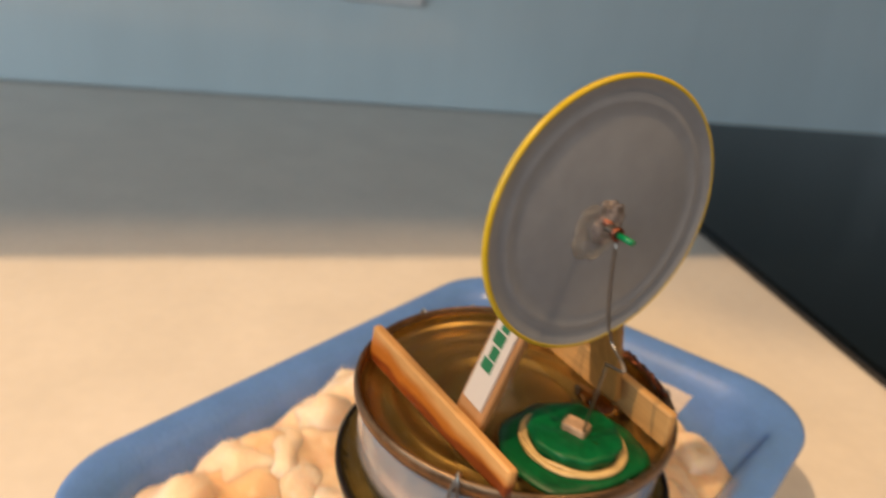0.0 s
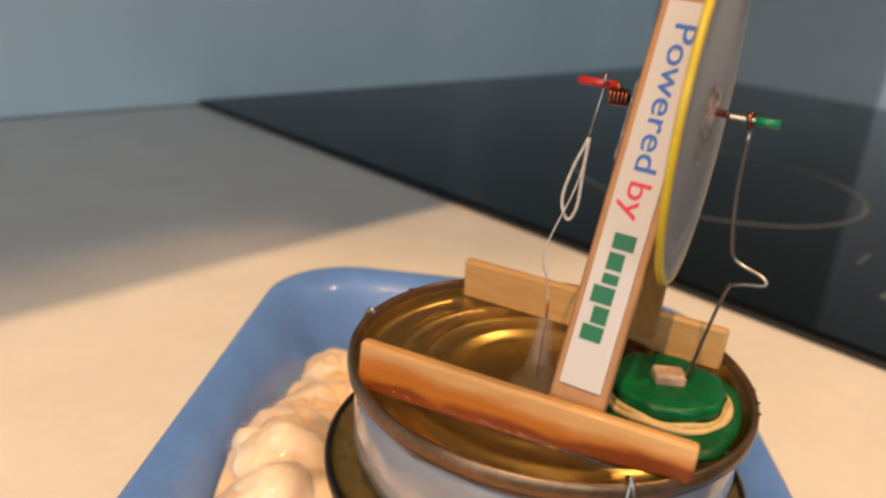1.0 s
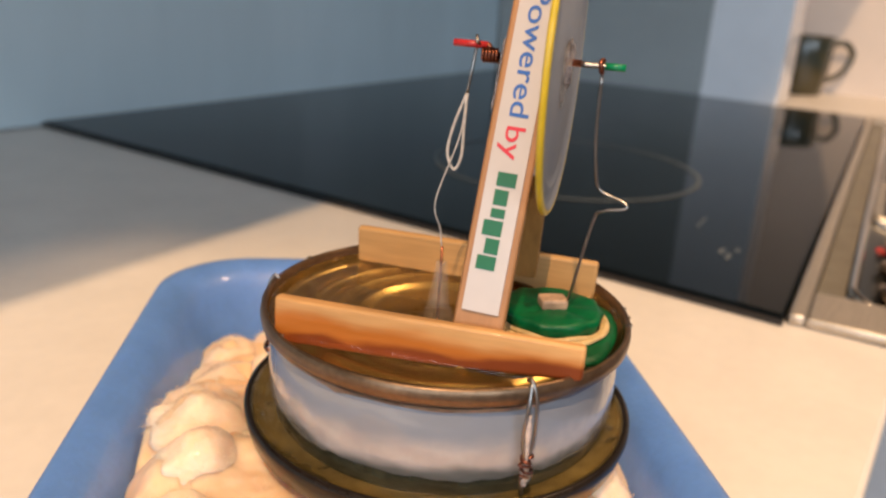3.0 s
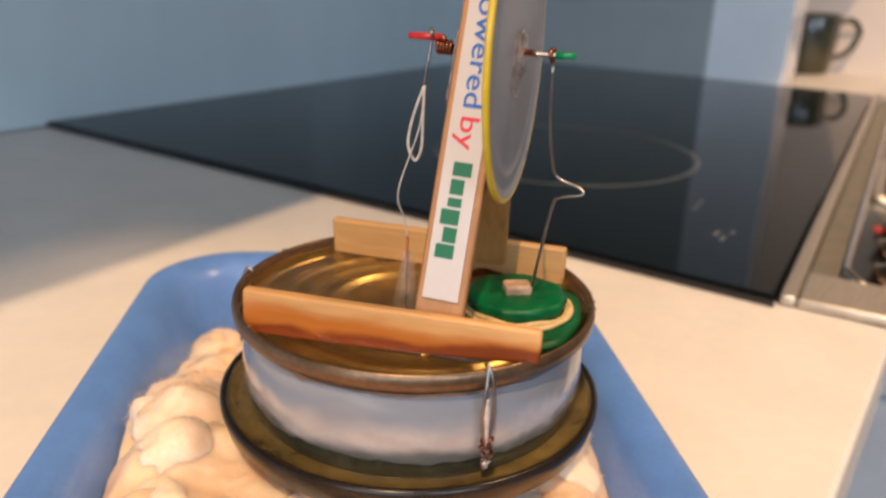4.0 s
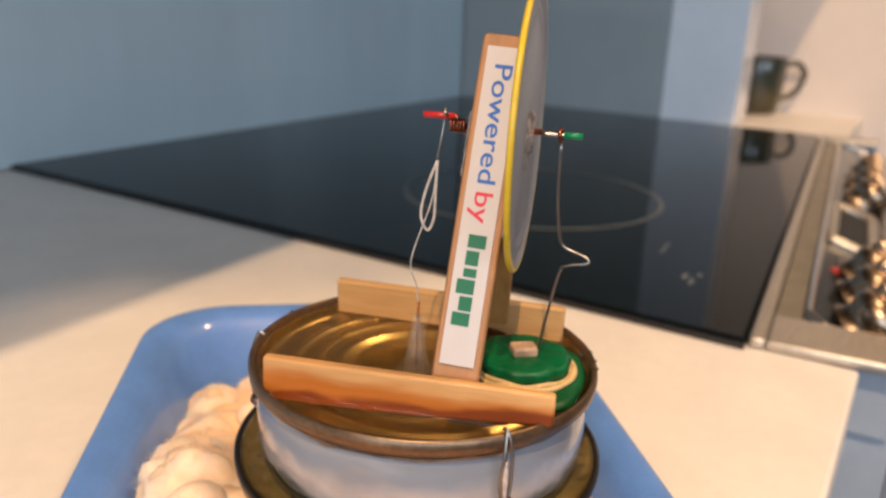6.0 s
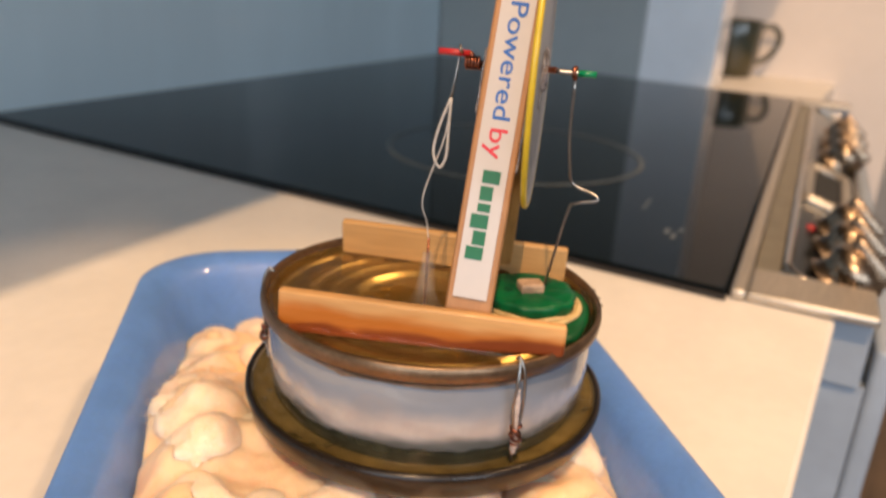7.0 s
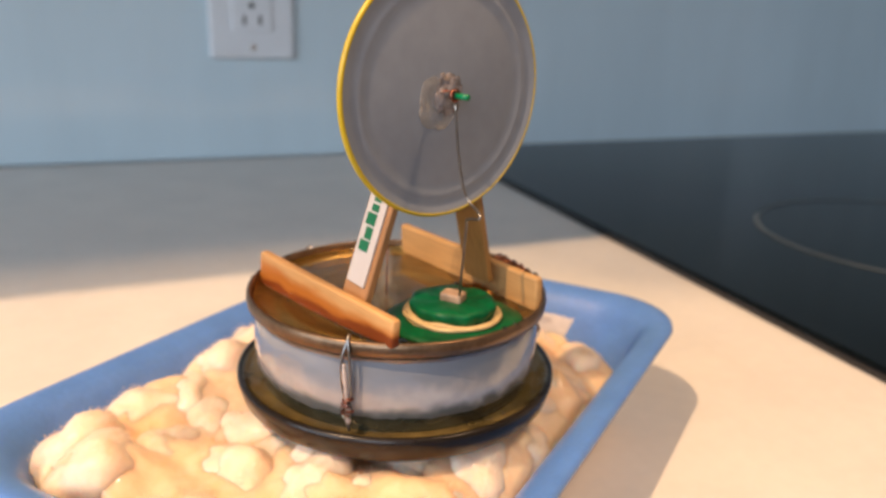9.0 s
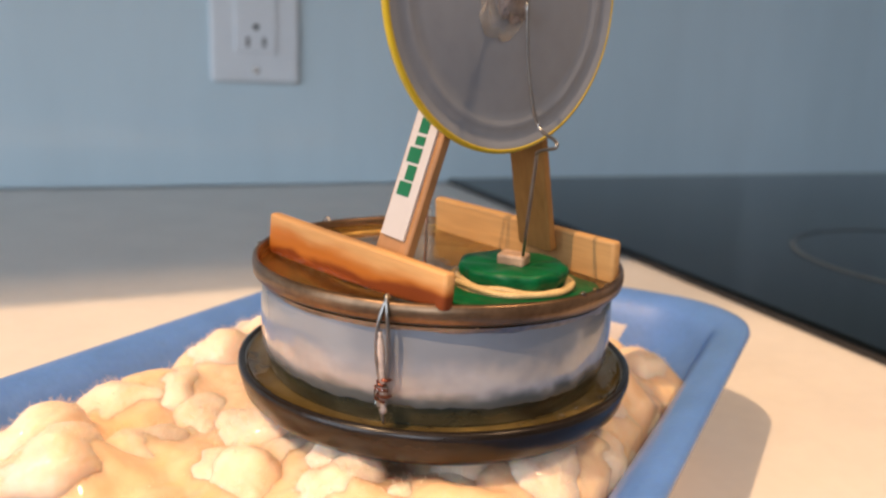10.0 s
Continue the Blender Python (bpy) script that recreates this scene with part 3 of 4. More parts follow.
def rise(x, y):
    """How the heap of cotton swells and sinks across the tray."""
    up = 0.0055 * max(0, min(1, (0.020 - x) / 0.03)) * max(0, min(1, (y - 0.010) / 0.02))
    sink = max(0, min(1, (x - 0.026) / 0.008)) * (0.0055 if y > -0.015 else 0.0020)
    return up - sink


def cotton_places():
    """Place, size and turn of each ball in the tray."""
    rng = random.Random(4)
    step, out = 0.0144, []
    for j in range(-6, 7):
        for i in range(-8, 9):
            x, y = i * step + (step / 2 if j % 2 else 0), j * step * 0.90
            if abs(x) > HX - 0.0205 or abs(y) > HY - 0.0190 or x > 0.058:
                continue
            out_by = (Vector((x, y)) - Vector((-0.0120, -0.0135))).length
            under, near = out_by < 0.034, max(0, min(1, (0.054 - out_by) / 0.014))
            edge = max(abs(x) - HX + 0.032, abs(y) - HY + 0.030, 0)
            sc = rng.uniform(0.74, 1.20)
            z = 0.0336 - 0.0132 * sc + (0 if under else rng.uniform(-0.0030, 0.0015) + edge * 0.35) + rise(x, y) + 0.0030 * near
            out.append((Vector((x + rng.uniform(-1, 1) * 0.0036, y + rng.uniform(-1, 1) * 0.0036, z)), sc, [rng.uniform(0, 360) for k in range(3)], rng.uniform(0.85, 1.1), rng.randrange(10)))
    return out


PLACES = cotton_places()


def build_soaked():
    """The wet mass run together between the balls, added to colour the creases amber."""
    bm = bmesh.new()
    nx, ny = 170, 120
    x0, x1, y0, y1 = -HX + 0.0150, 0.064, -HY + 0.0140, HY - 0.0140
    px, py, pz = (np.array([p[0][k] for p in PLACES]) for k in range(3))
    pr = np.array([p[1] for p in PLACES]) * 0.0128
    soft, grid = 0.0020, []
    for j in range(ny + 1):
        row = []
        for i in range(nx + 1):
            x, y = x0 + (x1 - x0) * i / nx, y0 + (y1 - y0) * j / ny
            q = Vector((x, y, 0.0)) * 60
            d2 = (px - x - 0.0022 * noise.noise(q * 1.8)) ** 2 + (py - y - 0.0022 * noise.noise(q * 1.8 + Vector((0, 0, 7)))) ** 2
            z = soft * math.log(float(np.exp((pz + pr - d2 / (1.7 * pr)) / soft).sum())) - 0.0032
            z += 0.0036 * math.sqrt(noise.noise(q * 1.35 + Vector((3, 1, 0))) ** 2 + 0.012) + 0.0004 * noise.noise(q * 3.1) + 0.0004 * noise.noise(q * 7)
            row.append(bm.verts.new((x, y, max(z, 0.0053))))
        grid.append(row)
    for a, b in zip(grid, grid[1:]):
        for k in range(nx):
            bm.faces.new((a[k], a[k + 1], b[k + 1], b[k]))
    low = bmesh.ops.extrude_edge_only(bm, edges=[e for e in bm.edges if e.is_boundary])["geom"]
    for v in low:
        if isinstance(v, bmesh.types.BMVert):
            v.co.z = 0.0050
    bmesh.ops.contextual_create(bm, geom=[e for e in bm.edges if e.is_boundary])
    bmesh.ops.recalc_face_normals(bm, faces=bm.faces)
    ob = new("soaked_glow_cotton", bpy.data.meshes.new("soaked_glow_cotton"))
    bm.to_mesh(ob.data)
    bm.free()
    for p in ob.data.polygons:
        p.use_smooth = True
    ob.data.materials.append(M_SOAKED)
    ob.matrix_basis = TRAY
    tagged(ob, "soaked cotton between the balls, crease glow put into its amber", "cotton", kind="stuff")


def build_cotton():
    meshes = [cotton_mesh(k) for k in range(10)]
    for c, sc, turn, flat, k in PLACES:
        ob = new("cotton_ball", meshes[k])
        ob.matrix_basis = TRAY @ pose(*c, *turn) @ Matrix.Diagonal((sc, sc * flat, sc * 0.92, 1))
        tagged(ob, "wet off-white cotton ball packed in the tray", "cotton ball", "cotton balls in the tray")


build_soaked()
build_cotton()


# ---- tin-can engine ----
ENGINE = pose(-0.2018, -0.5249, 0.0651, 0, 0, -69.71) @ pose(0, 0, 0, -0.25, 0.61, 0) @ Matrix.Scale(1.0517, 4)


def stick(length, width, thick, bevel=0.0006):
    return box(-length / 2, length / 2, -thick / 2, thick / 2, 0, width, bevel, 2)


def build_engine():
    t = thing("tin_can_engine", ENGINE, "home-made engine of tin cans, wooden sticks and a lid flywheel", "model engine")
    # can and the lid under it, set a little off the sticks
    CAN, LID = Matrix.Translation((-0.0024, 0.0011, 0)) @ Matrix.Diagonal((0.968, 0.968, 1, 1)), Matrix.Translation((-0.0030, 0.0017, 0)) @ Matrix.Diagonal((0.982, 0.982, 1, 1))
    part("can_end", move(lathe([(0.0362, -0.0005), (0.0352, -0.0035), (0.0338, -0.0052), (0.0325, -0.0046), (0.0310, -0.0058), (0.0292, -0.0040), (0.0276, -0.0040), (0.0258, -0.0056), (0.0240, -0.0040), (0.0226, -0.0040), (0.0208, -0.0054), (0.0190, -0.0040), (0.0176, -0.0042), (0.0160, -0.0054), (0.0140, -0.0054), (0, -0.0054)], 120), CAN), M_GOLD, t, "gold-lacquered ridged can end")
    part("can_rim", move(lathe([(0.0360, -0.0010), (0.0361, 0.0003), (0.0366, 0.0008), (0.0371, 0.0004), (0.0373, -0.0009), (0.0371, -0.0023), (0.0364, -0.0029), (0.0360, -0.0026)], 120, closed=True), CAN), M_RIM, t, "worn gold rolled rim")
    part("water", move(flip_up(lathe([(0, -0.0016), (0.030, -0.0016), (0.0335, -0.0016), (0.0346, -0.0015), (0.0353, -0.0012), (0.0357, -0.0008), (0.0360, -0.0002)], 120, lambda i, a: (0.0, 0.0003 * noise.noise((math.cos(a) * 7, math.sin(a) * 7, 2.0)) if i > 3 else 0))), CAN), M_WATER, t, "thin layer of clear water").visible_shadow = False
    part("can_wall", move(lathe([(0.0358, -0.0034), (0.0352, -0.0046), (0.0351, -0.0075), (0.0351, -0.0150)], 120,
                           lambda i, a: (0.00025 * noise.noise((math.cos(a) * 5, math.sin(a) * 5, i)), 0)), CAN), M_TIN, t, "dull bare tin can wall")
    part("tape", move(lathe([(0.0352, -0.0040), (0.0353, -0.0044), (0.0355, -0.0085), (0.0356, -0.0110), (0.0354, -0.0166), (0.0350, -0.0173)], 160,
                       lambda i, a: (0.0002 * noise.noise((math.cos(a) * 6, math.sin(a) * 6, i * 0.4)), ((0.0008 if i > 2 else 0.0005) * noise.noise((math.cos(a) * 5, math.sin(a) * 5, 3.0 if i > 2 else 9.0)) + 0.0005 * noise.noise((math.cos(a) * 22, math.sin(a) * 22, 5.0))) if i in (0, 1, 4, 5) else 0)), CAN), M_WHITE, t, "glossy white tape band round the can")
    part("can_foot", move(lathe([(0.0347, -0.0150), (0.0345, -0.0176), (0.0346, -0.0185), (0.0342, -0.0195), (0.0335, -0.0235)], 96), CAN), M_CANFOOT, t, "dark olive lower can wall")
    part("dish", move(lathe([(0.0, -0.0254), (0.034, -0.0254), (0.0364, -0.0248), (0.0385, -0.0203), (0.0390, -0.0196), (0.0398, -0.0200), (0.0399, -0.0212), (0.0395, -0.0226), (0.0389, -0.0248), (0.0376, -0.0262), (0.034, -0.0269), (0.0, -0.0269)], 120), LID), M_DARKTIN, t, "dark bronze tin lid under the can")
    part("dish_floor", move(lathe([(0.0330, -0.0216), (0.0362, -0.0215), (0.0376, -0.0210), (0.0386, -0.0202)], 120), LID), M_OLIVE, t, "olive wet inside of the lid")
    part("water", move(flip_up(lathe([(0.0338, -0.0207), (0.0355, -0.0209), (0.0372, -0.0208), (0.0380, -0.0204)], 120)), LID), M_WATER, t, "water standing in the lid").visible_shadow = False
    # sticks along the rim
    for v, ta in ((-0.0216, -0.0), (0.0228, 0.0)):
        bm = stick(0.0545, 0.0095, 0.0022)
        for q in bm.verts:
            if v < 0 and q.co.x > 0.02 and q.co.z < 0.003:
                q.co.z += 0.0034
        s = part("wooden_strip", move(sub_noise(bm, 0.0002, 300), pose(-0.0010 if v < 0 else -0.0017, v, -0.0035, -4 if v < 0 else 4, 0, 0 if v < 0 else -2.1)), M_WOOD if v < 0 else M_WOODDRY, t, "birch stick standing on edge, its foot soaked orange" if v < 0 else "birch stick standing on edge", smooth="edges")
    # water climbing the front of the soaked stick
    g, edge = bmesh.new(), []
    for k in range(93):
        u = -0.0275 + 0.0005 * k
        w = 0.0011 + 0.0007 * noise.noise((u * 260, 3.0, 0)) + 0.0003 * noise.noise((u * 900, 5.0, 0))
        edge.append([g.verts.new((u, -0.0225 - w + w * math.cos(q), -0.00155 + w - w * math.sin(q))) for q in (radians(15 * n) for n in range(7))])
    for a, b in zip(edge, edge[1:]):
        for n in range(6):
            g.faces.new((a[n], a[n + 1], b[n + 1], b[n]))
    part("water_edge", flip_up(g), M_WATER, t, "water climbing the wet stick").visible_shadow = False
    for v in (-0.0185, 0.0172):
        g = bmesh.new()
        bmesh.ops.create_icosphere(g, subdivisions=3, radius=0.0042)
        sub_noise(g, 0.0014, 300, v * 50)
        part("glue_foot", move(g, Matrix.Translation((0.0072, v, -0.0018)) @ Matrix.Diagonal((1.35, 0.7, 0.45, 1))), M_AMBER, t, "amber glue at the post foot")
    # Water drops scattered on rim and lid, added to give wet glints.
    rng = random.Random(9)
    for k in range(30):
        g = bmesh.new()
        bmesh.ops.create_icosphere(g, subdivisions=2, radius=rng.uniform(0.00025, 0.0005))
        q = rng.uniform(0, 2 * math.pi)
        r, z = ((0.0354, -0.0008), (0.0366, 0.0008), (rng.uniform(0.0356, 0.0376), -0.0207))[k % 3]
        part("water_drop", move(sub_noise(g, 0.0002, 900, k), CAN @ Matrix.Translation((r * math.cos(q), r * math.sin(q), z)) @ Matrix.Diagonal((1.5, 1.0, 0.7, 1))), M_WATER, t, "clear water drop added for a wet glint")
    # A-frame posts
    lean = math.degrees(math.atan2(0.0027, 0.056))
    tip = math.degrees(math.atan2(0.0174, 0.0564))
    POST_A = Matrix.Translation((0.0072, -0.0205, -0.004)) @ pose(0, 0, 0, -tip, 0, 0) @ pose(0, 0, 0, 0, lean, 0)
    POST_B = Matrix.Translation((0.0082, 0.0195, -0.004)) @ pose(0, 0, 0, tip * 0.93, 0, 0) @ pose(0, 0, 0, 0, lean, 0)

    def post_mesh(width, height, thick, foot=0.0062):
        rows = []
        for y, i in ((-thick / 2, 0.0004), (-thick / 2 + 0.0004, 0), (thick / 2 - 0.0004, 0), (thick / 2, 0.0004)):
            pts = rounded_loop(width / 2 - i, (height - foot) / 2 - i, 0.0009 - i, 4)
            rows.append([(x, y, z + (height + foot) / 2) for x, z in pts])
        return loops(rows)

    a = part("post", move(post_mesh(0.0088, 0.0724, 0.0021), POST_A), M_POST, t, "birch post with a printed paper label", smooth="edges")
    part("post", move(post_mesh(0.0088, 0.0690, 0.0021), POST_B), M_POSTAMBER, t, "amber birch post", smooth="edges")
    face = POST_A @ pose(0, 0, 0)
    L0, L1, W = 0.0118, 0.0714, 0.0064
    part("paper_label", move(box(-W / 2, W / 2, -0.0016, -0.00115, L0, L1 - 0.0014), face), M_PAPER, a, "white paper label", smooth=False)
    span = L1 - L0

    def word(text, f0, f1, cap, material):
        cu = bpy.data.curves.new("word", "FONT")
        cu.body, cu.size, cu.offset = text, 1.0, 0.005
        tmp = bpy.data.objects.new("word", cu)
        scene.collection.objects.link(tmp)
        bpy.context.view_layer.update()
        me = bpy.data.meshes.new_from_object(tmp.evaluated_get(bpy.context.evaluated_depsgraph_get()))
        bpy.data.objects.remove(tmp)
        bm = bmesh.new()
        bm.from_mesh(me)
        bpy.data.meshes.remove(me)
        x0, x1 = min(v.co.x for v in bm.verts), max(v.co.x for v in bm.verts)
        for v in bm.verts:
            run = f0 + (v.co.x - x0) / (x1 - x0) * (f1 - f0)
            v.co = Vector((-0.0013 + v.co.y * cap / 0.7, -0.00172, L1 - run * span))
        part("lettering", move(bm, face), material, a, smooth=False)

    word("Powered", 0.078, 0.440, 0.0033, M_BLUEINK)
    word("by", 0.468, 0.562, 0.0033, M_REDINK)
    for f, w, low, high in ((0.598, 0.040, -0.0013, 0.0020), (0.648, 0.044, -0.0013, 0.0011), (0.702, 0.026, -0.0013, 0.0011), (0.736, 0.044, -0.0022, 0.0011), (0.788, 0.044, -0.0013, 0.0011), (0.838, 0.040, -0.0022, 0.0011)):
        part("printed_bar", move(box(low, high, -0.00175, -0.00162, L1 - (f + w) * span, L1 - f * span), face), M_GREENINK, a, "green printed bar", smooth=False)
    # axle and flywheel
    AV, AZ = -0.0026, 0.0487
    part("axle", tube([(0.0016, AV, AZ), (0.0186, AV, AZ)], 0.0006, 10), M_COPPER, t, "dark wire axle")
    coil = [(0.0014 + 0.0030 * k / 40, AV + 0.0011 * math.cos(k * 2 * math.pi / 8), AZ + 0.0011 * math.sin(k * 2 * math.pi / 8)) for k in range(41)]
    part("bearing_coil", tube(coil, 0.00032, 6), M_COPPER, t, "wound copper wire bearing")
    hub = Matrix.Translation((0.0155, -0.0014, 0.0487)) @ pose(0, 0, 0, 0, 90, -0.3) @ Matrix.Diagonal((1.03, 1.03, 1, 1))
    wheel = part("flywheel", move(lathe([(0, 0.0004), (0.0186, 0.0004), (0.0196, 0.0001), (0.0207, 0.0005), (0.0217, 0.0005), (0.0228, -0.0001), (0.0241, 0.0007), (0.0250, 0.0008)], 120), hub), M_LID, t, "grey enamelled tin lid flywheel with a yellow edge")
    part("lid_back", move(lathe([(0, 0.0001), (0.0186, 0.0001), (0.0196, -0.0002), (0.0207, 0.0002), (0.0217, 0.0002), (0.0228, -0.0004), (0.0241, 0.0004), (0.0250, 0.0005)], 120), hub), M_LIDBACK, wheel, "bare metal back of the lid")
    part("yellow_edge", move(lathe([(0.0249, 0.0008), (0.0253, 0.0008), (0.0257, 0.0005), (0.0257, -0.0001), (0.0254, -0.0003), (0.0249, -0.0001)], 120, closed=True), hub), M_YELLOW, wheel, "yellow enamelled edge")
    g = bmesh.new()
    bmesh.ops.create_icosphere(g, subdivisions=4, radius=0.0040)
    sub_noise(g, 0.0022, 300, 2)
    sub_noise(g, 0.0008, 900, 5)
    part("glue_blob", move(g, Matrix.Translation((0.0165, -0.0016, 0.0483)) @ Matrix.Diagonal((0.16, 0.75, 1.05, 1))), M_GLUE, wheel, "lump of dried glue")
    g = bmesh.new()
    bmesh.ops.create_icosphere(g, subdivisions=4, radius=0.0056)
    sub_noise(g, 0.0026, 260, 7)
    part("glue_film", move(g, Matrix.Translation((0.0161, -0.0040, 0.0462)) @ Matrix.Diagonal((0.05, 0.85, 0.95, 1))), M_SMEAR, wheel, "thin pale film of glue")
    # cranks
    GV, GZ = AV - 0.0018, AZ
    part("crank_wire", tube(smooth_line([(0.0165, AV, AZ), (0.0185, AV, AZ), (0.0189, (AV + GV) / 2, (AZ + GZ) / 2), (0.0192, GV, GZ), (0.0200, GV, GZ), (0.0258, GV, GZ)], 4), 0.0005, 8), M_WIRE, t)
    part("crank_sleeve", tube([(0.0226, GV, GZ), (0.0259, GV, GZ)], 0.00062, 10), M_GREENTUBE, t, "green plastic sleeve")
    part("pin_eye", tube([(0.0220 + 0.0002 * math.sin(k), GV + 0.0010 * math.cos(k * 2 * math.pi / 12), GZ + 0.0010 * math.sin(k * 2 * math.pi / 12)) for k in range(24)], 0.0004, 6), M_COPPER, t)
    RV, RZ = AV + 0.0004, AZ + 0.0016
    part("crank_wire", tube(smooth_line([(0.0042, AV, AZ), (0.0032, AV, AZ), (0.0028, (AV + RV) / 2, (AZ + RZ) / 2), (0.0024, RV, RZ), (0.0016, RV, RZ), (-0.0036, RV, RZ)], 4), 0.0005, 8), M_COPPER, t)
    part("crank_sleeve", tube([(0.0022, RV, RZ), (-0.0038, RV, RZ)], 0.00062, 10), M_RED, t, "red plastic sleeve")
    # connecting rod to the diaphragm
    part("connecting_rod", tube(smooth_line([(0.0222, GV, GZ - 0.0013), (0.0224, GV + 0.001, 0.038), (0.0232, GV + 0.002, 0.031), (0.0243, GV + 0.003, 0.0272), (0.0285, GV + 0.002, 0.0258), (0.0291, GV + 0.0015, 0.0247), (0.0252, GV + 0.002, 0.0236), (0.0238, GV + 0.003, 0.0210), (0.0212, 0.0, 0.0050)], 5), 0.00029, 8), M_WIRE, t, "bent steel wire rod")
    # diaphragm
    cx, cy = 0.0183, 0.0008
    skirt = move(lathe([(0.0086, -0.0004), (0.0106, -0.0005), (0.0130, -0.0007), (0.0152, -0.0011), (0.0154, -0.0019), (0.0086, -0.0022)], 72,
         lambda i, a: ((0.0009 * noise.noise((math.cos(a) * 2, math.sin(a) * 2, 1.0)) if i in (3, 4) else 0) , 0.0004 * noise.noise((math.cos(a) * 3, math.sin(a) * 3, i)) if i in (2, 3) else 0)), pose(cx + 0.0006, cy, 0))
    for v in skirt.verts:
        off = Vector((v.co.x + 0.0024, v.co.y - 0.0011))
        if off.length > 0.0334:
            v.co.x, v.co.y = off.x * 0.0334 / off.length - 0.0024, off.y * 0.0334 / off.length + 0.0011
    part("diaphragm_skirt", skirt, M_GREEN, t, "green rubber skirt")
    part("diaphragm_cap", move(lathe([(0, 0.0029), (0.004, 0.0030), (0.0086, 0.0032), (0.0094, 0.0030), (0.0097, 0.0023), (0.0092, 0.0006), (0.0088, -0.0020)], 72, lambda i, a: (0.00022 * math.sin(11 * a + 0.7 * math.sin(3 * a)) if i > 2 else 0, 0.00016 * math.sin(7 * a + i) if 0 < i < 4 else 0)), pose(cx, cy, 0)), M_GREEN, t, "green rubber diaphragm cap")
    for k, (z, r) in enumerate(((0.0004, 0.0099), (-0.0003, 0.0104), (-0.0009, 0.0101), (0.0000, 0.0107))):
        pts = [(cx + (r + 0.0003 * noise.noise((math.cos(q) * 2, math.sin(q) * 2, k))) * math.cos(q), cy + r * math.sin(q), z + 0.0008 * noise.noise((math.cos(q) * 1.5, math.sin(q) * 1.5, k * 4))) for q in (2 * math.pi * i / 60 for i in range(60))]
        part("rubber_band", tube(pts, 0.00055, 8, closed=True), M_BAND, t, "tan rubber band")
    part("rod_bead", move(box(-0.0026, 0.0026, -0.0019, 0.0019, 0.0, 0.0021, 0.0005, 2), pose(cx, cy, 0.0028, 3, 0, 24)), M_BOSS, t, "small tan wooden bead", smooth="edges")
    # displacer gland, thread and hook
    part("gland", move(lathe([(0.0046, -0.0054), (0.0034, -0.0035), (0.0023, 0.0005), (0.0014, 0.0055), (0.0009, 0.0095), (0.0006, 0.0095), (0.0009, 0.0055), (0.0017, 0.0005)], 32, lambda i, a: (0.0005 * noise.noise((math.cos(a) * 2, math.sin(a) * 2, i * 0.7)), 0)), pose(-0.0035, -0.0015, 0)), M_PLASTIC, t, "clear plastic gland")
    part("displacer_rod", tube([(-0.0035, -0.0015, -0.004), (-0.0035, -0.0015, 0.0125)], 0.00028, 6), M_COPPER, t)
    hx = 0.0002
    part("hook", tube(smooth_line([(hx + 0.0009, RV, RZ), (hx + 0.0003, RV - 0.0011, RZ + 0.0006), (hx, RV, RZ + 0.0014), (hx - 0.0001, RV + 0.0011, RZ), (hx - 0.0004, RV, RZ - 0.004), (hx - 0.0010, RV, RZ - 0.0085)], 5), 0.0003, 6), M_WIRE, t, "thin wire hook")
    bx, by, bz = hx - 0.0010, RV, RZ - 0.0085
    part("thread", tube(smooth_line([(bx, by, bz), (bx - 0.0020, by, bz - 0.006), (bx - 0.0028, by, bz - 0.011), (bx - 0.0014, by, bz - 0.0140), (bx - 0.0002, by, bz - 0.0115), (bx - 0.0001, by, bz - 0.006), (bx, by, bz)], 6), 0.00030, 6), M_THREAD, t, "looped white thread")
    part("thread", tube(smooth_line([(bx, by, bz), (bx - 0.0008, by, bz - 0.008), (-0.0048, -0.004, 0.022), (-0.0040, -0.002, 0.016), (-0.0035, -0.0015, 0.0115)], 6), 0.00015, 6), M_THREAD, t, "white thread")
    for u, z0, z1 in ((-0.0046, 0.046, 0.058), (0.0046, 0.036, 0.052)):
        run = [POST_A @ Vector((u + 0.0002 * noise.noise((k * 0.6, u * 500, 0)), -0.0006, z0 + (z1 - z0) * k / 12)) for k in range(13)]
        part("glue_run", tube(run, [0.0002 + 0.00022 * abs(noise.noise((k * 0.8, u * 300, 2))) for k in range(13)], 6), M_GLUE, t, "thin run of dried glue")
    for ph in (0.0, math.pi):
        pts = []
        for k in range(49):
            q, w = radians(91 - 32 * k / 48), ph + k * 0.40 + noise.noise((k * 0.1, 8.0, ph))
            r = 0.0350 + 0.00045 * math.cos(w) + 0.0006 * noise.noise((k * 0.15, ph, 0))
            pts.append((r * math.cos(q), r * math.sin(q), 0.0014 + 0.00045 * math.sin(w) + 0.0006 * noise.noise((k * 0.2, 3.0, ph))))
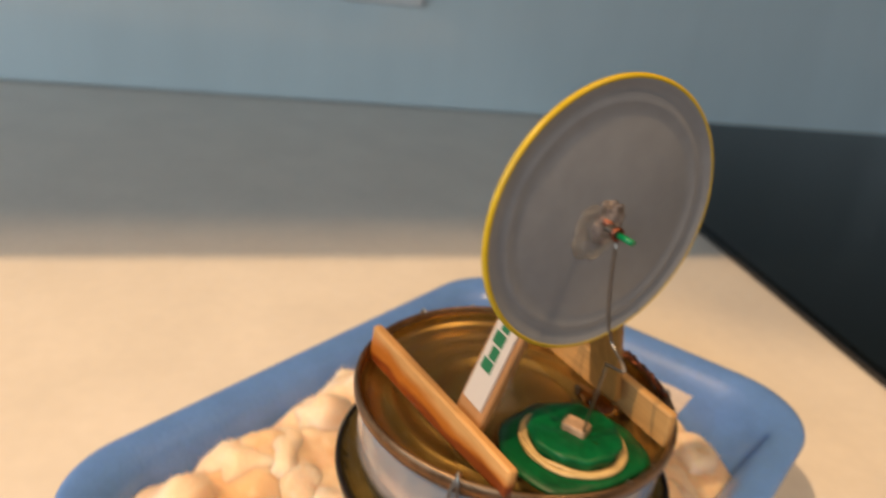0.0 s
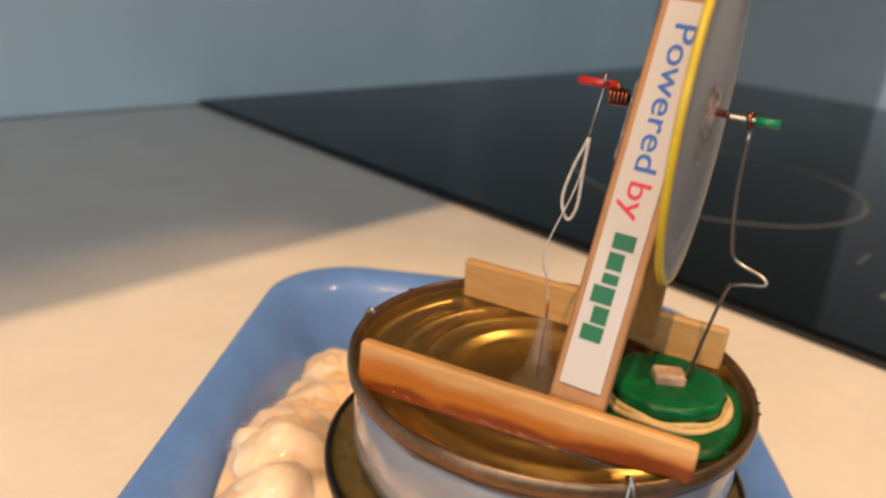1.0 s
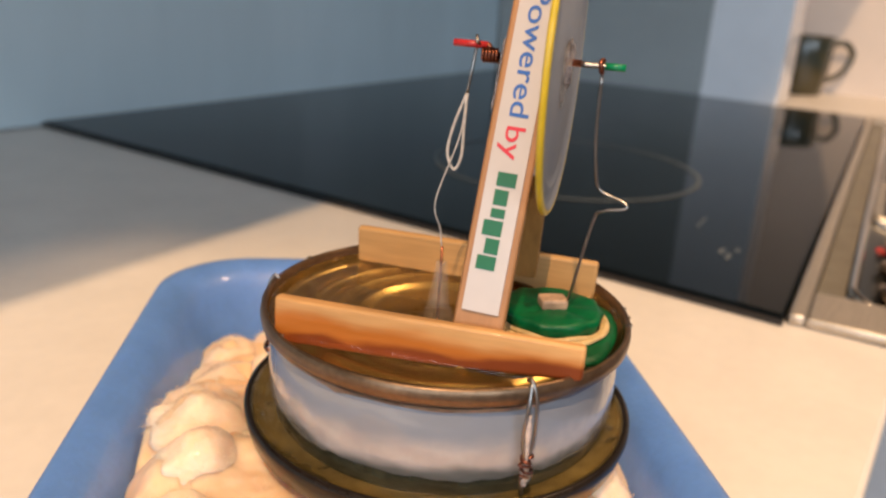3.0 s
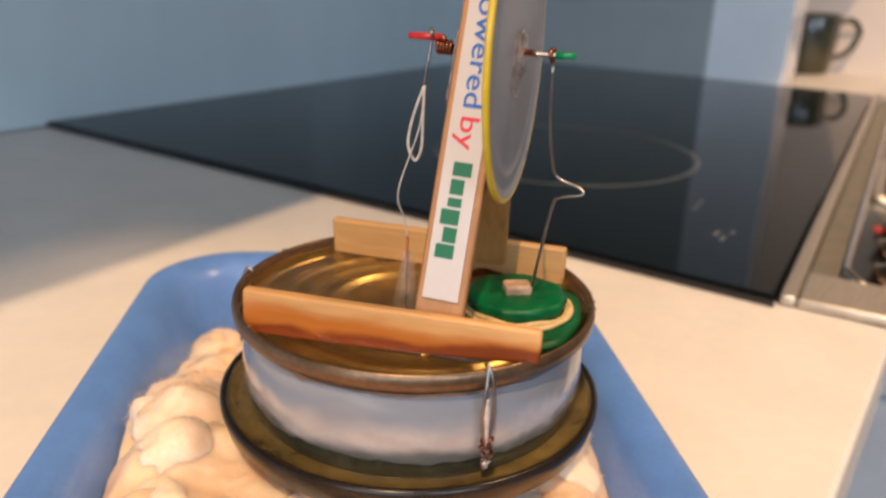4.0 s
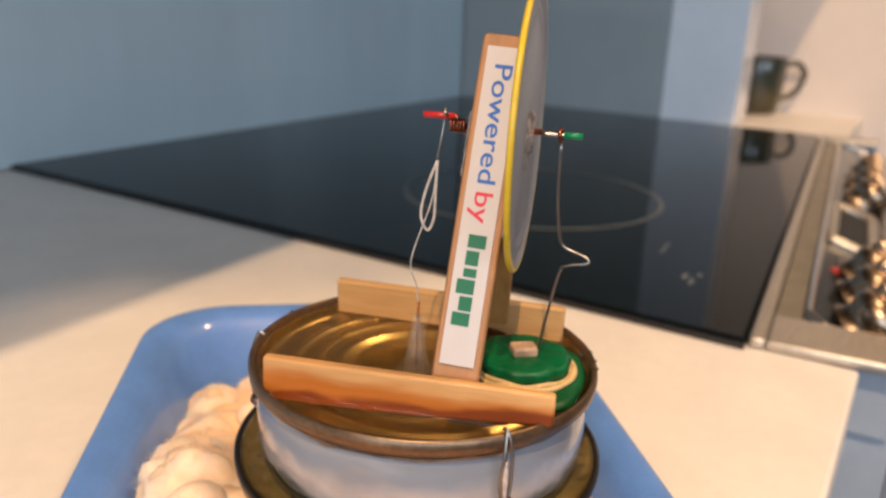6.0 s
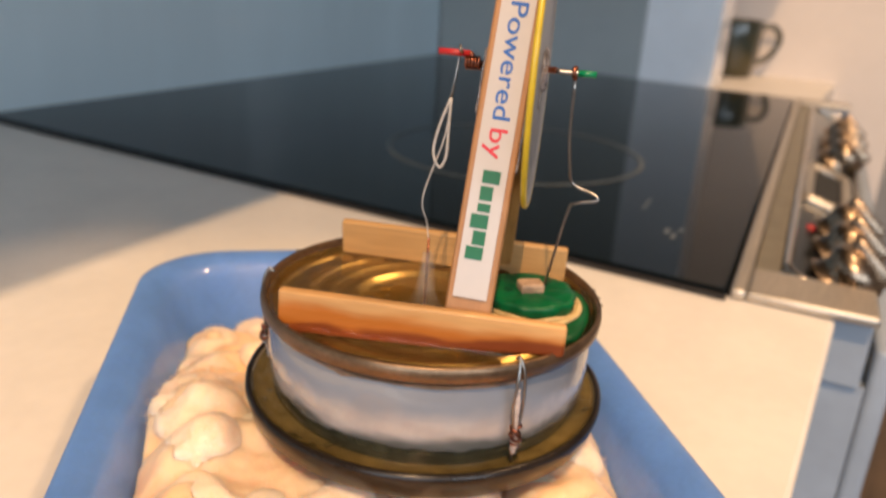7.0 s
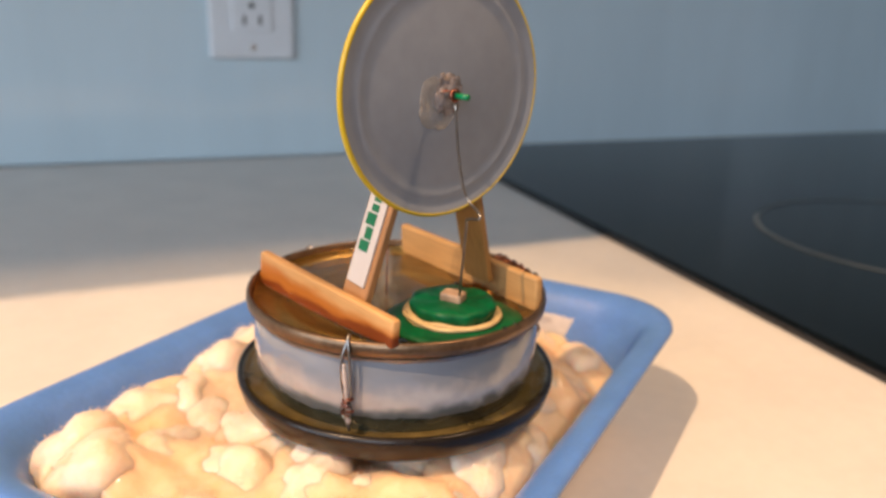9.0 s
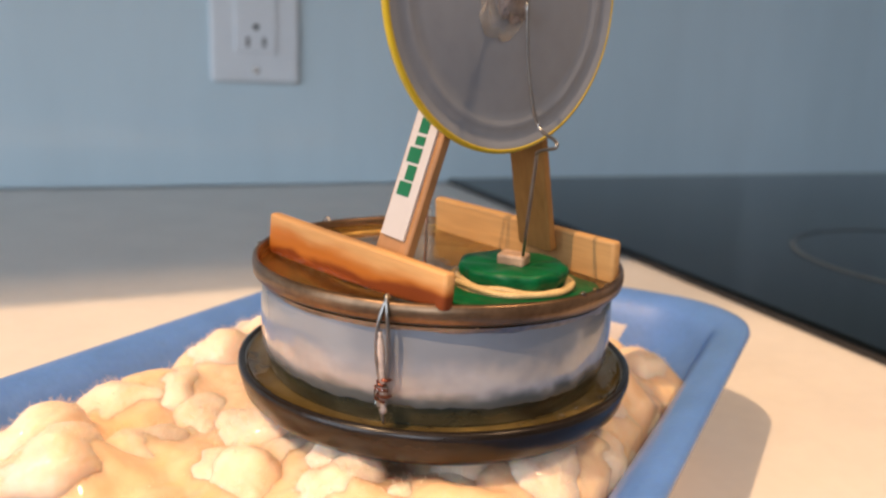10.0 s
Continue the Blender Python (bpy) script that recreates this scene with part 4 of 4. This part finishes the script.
        part("loose_wire_end", move(tube(pts, 0.00034, 6), CAN), M_COPPER, t, "dark twisted wire end lying on the rim")
    # wire ties between rim and lid
    for deg in (-53.5, -174.0, 63.0):
        q = radians(deg)
        e, s = Vector((math.cos(q), math.sin(q), 0)), Vector((-math.sin(q), math.cos(q), 0))
        def at(r, z, d=0.0):
            return e * r + s * d + Vector((0, 0, z))

        tie = part("wire_tie", move(tube(smooth_line([at(0.0355, 0.0009), at(0.0368, 0.0014), at(0.0380, -0.002, 0.0006), at(0.0376, -0.009, 0.0010), at(0.0374, -0.0135, 0.0003), at(0.0372, -0.0165, -0.0004), at(0.0369, -0.0198, 0.0003)], 6), 0.00034, 8), CAN), M_WIRE, t, "twisted wire tie")
        part("strand", move(tube(smooth_line([at(0.0368, 0.0012), at(0.0381, -0.003, -0.0009), at(0.0377, -0.0085, -0.0011), at(0.0376, -0.0130, -0.0002), at(0.0373, -0.0165, 0.0005)], 6), 0.00034, 8), CAN), M_WIRE, tie)
        sleeve = smooth_line([at(0.0380, -0.0040, -0.0006), at(0.0377, -0.0085, -0.0003), at(0.0375, -0.0135), at(0.0372, -0.0178, 0.0002)], 6)
        part("sleeve", move(tube(sleeve, [0.0005 + 0.00025 * noise.noise((k * 0.5, deg, 0)) for k in range(len(sleeve))], 10), CAN), M_SLEEVE, tie, "beige sleeve over the wire")
        c = at(0.0377, -0.0118)
        part("twist", move(tube([c + e * ((0.0007 + 0.0003 * math.sin(k * 0.37)) * math.cos(k * 0.9)) + s * ((0.0009 + 0.0005 * math.sin(k * 0.61)) * math.sin(k * 0.9)) - Vector((0, 0, 0.00013 * k)) for k in range(30)], 0.00026, 6), CAN), M_COPPER, tie, "copper-coloured twisted end")
        g = bmesh.new()
        bmesh.ops.create_icosphere(g, subdivisions=3, radius=0.0013)
        part("glue_bead", move(sub_noise(g, 0.0005, 700, deg), CAN @ Matrix.Translation(at(0.0380, -0.0145)) @ Matrix.Diagonal((0.8, 0.9, 1.5, 1))), M_WATER, tie, "clear bead of glue over the knot")


build_engine()
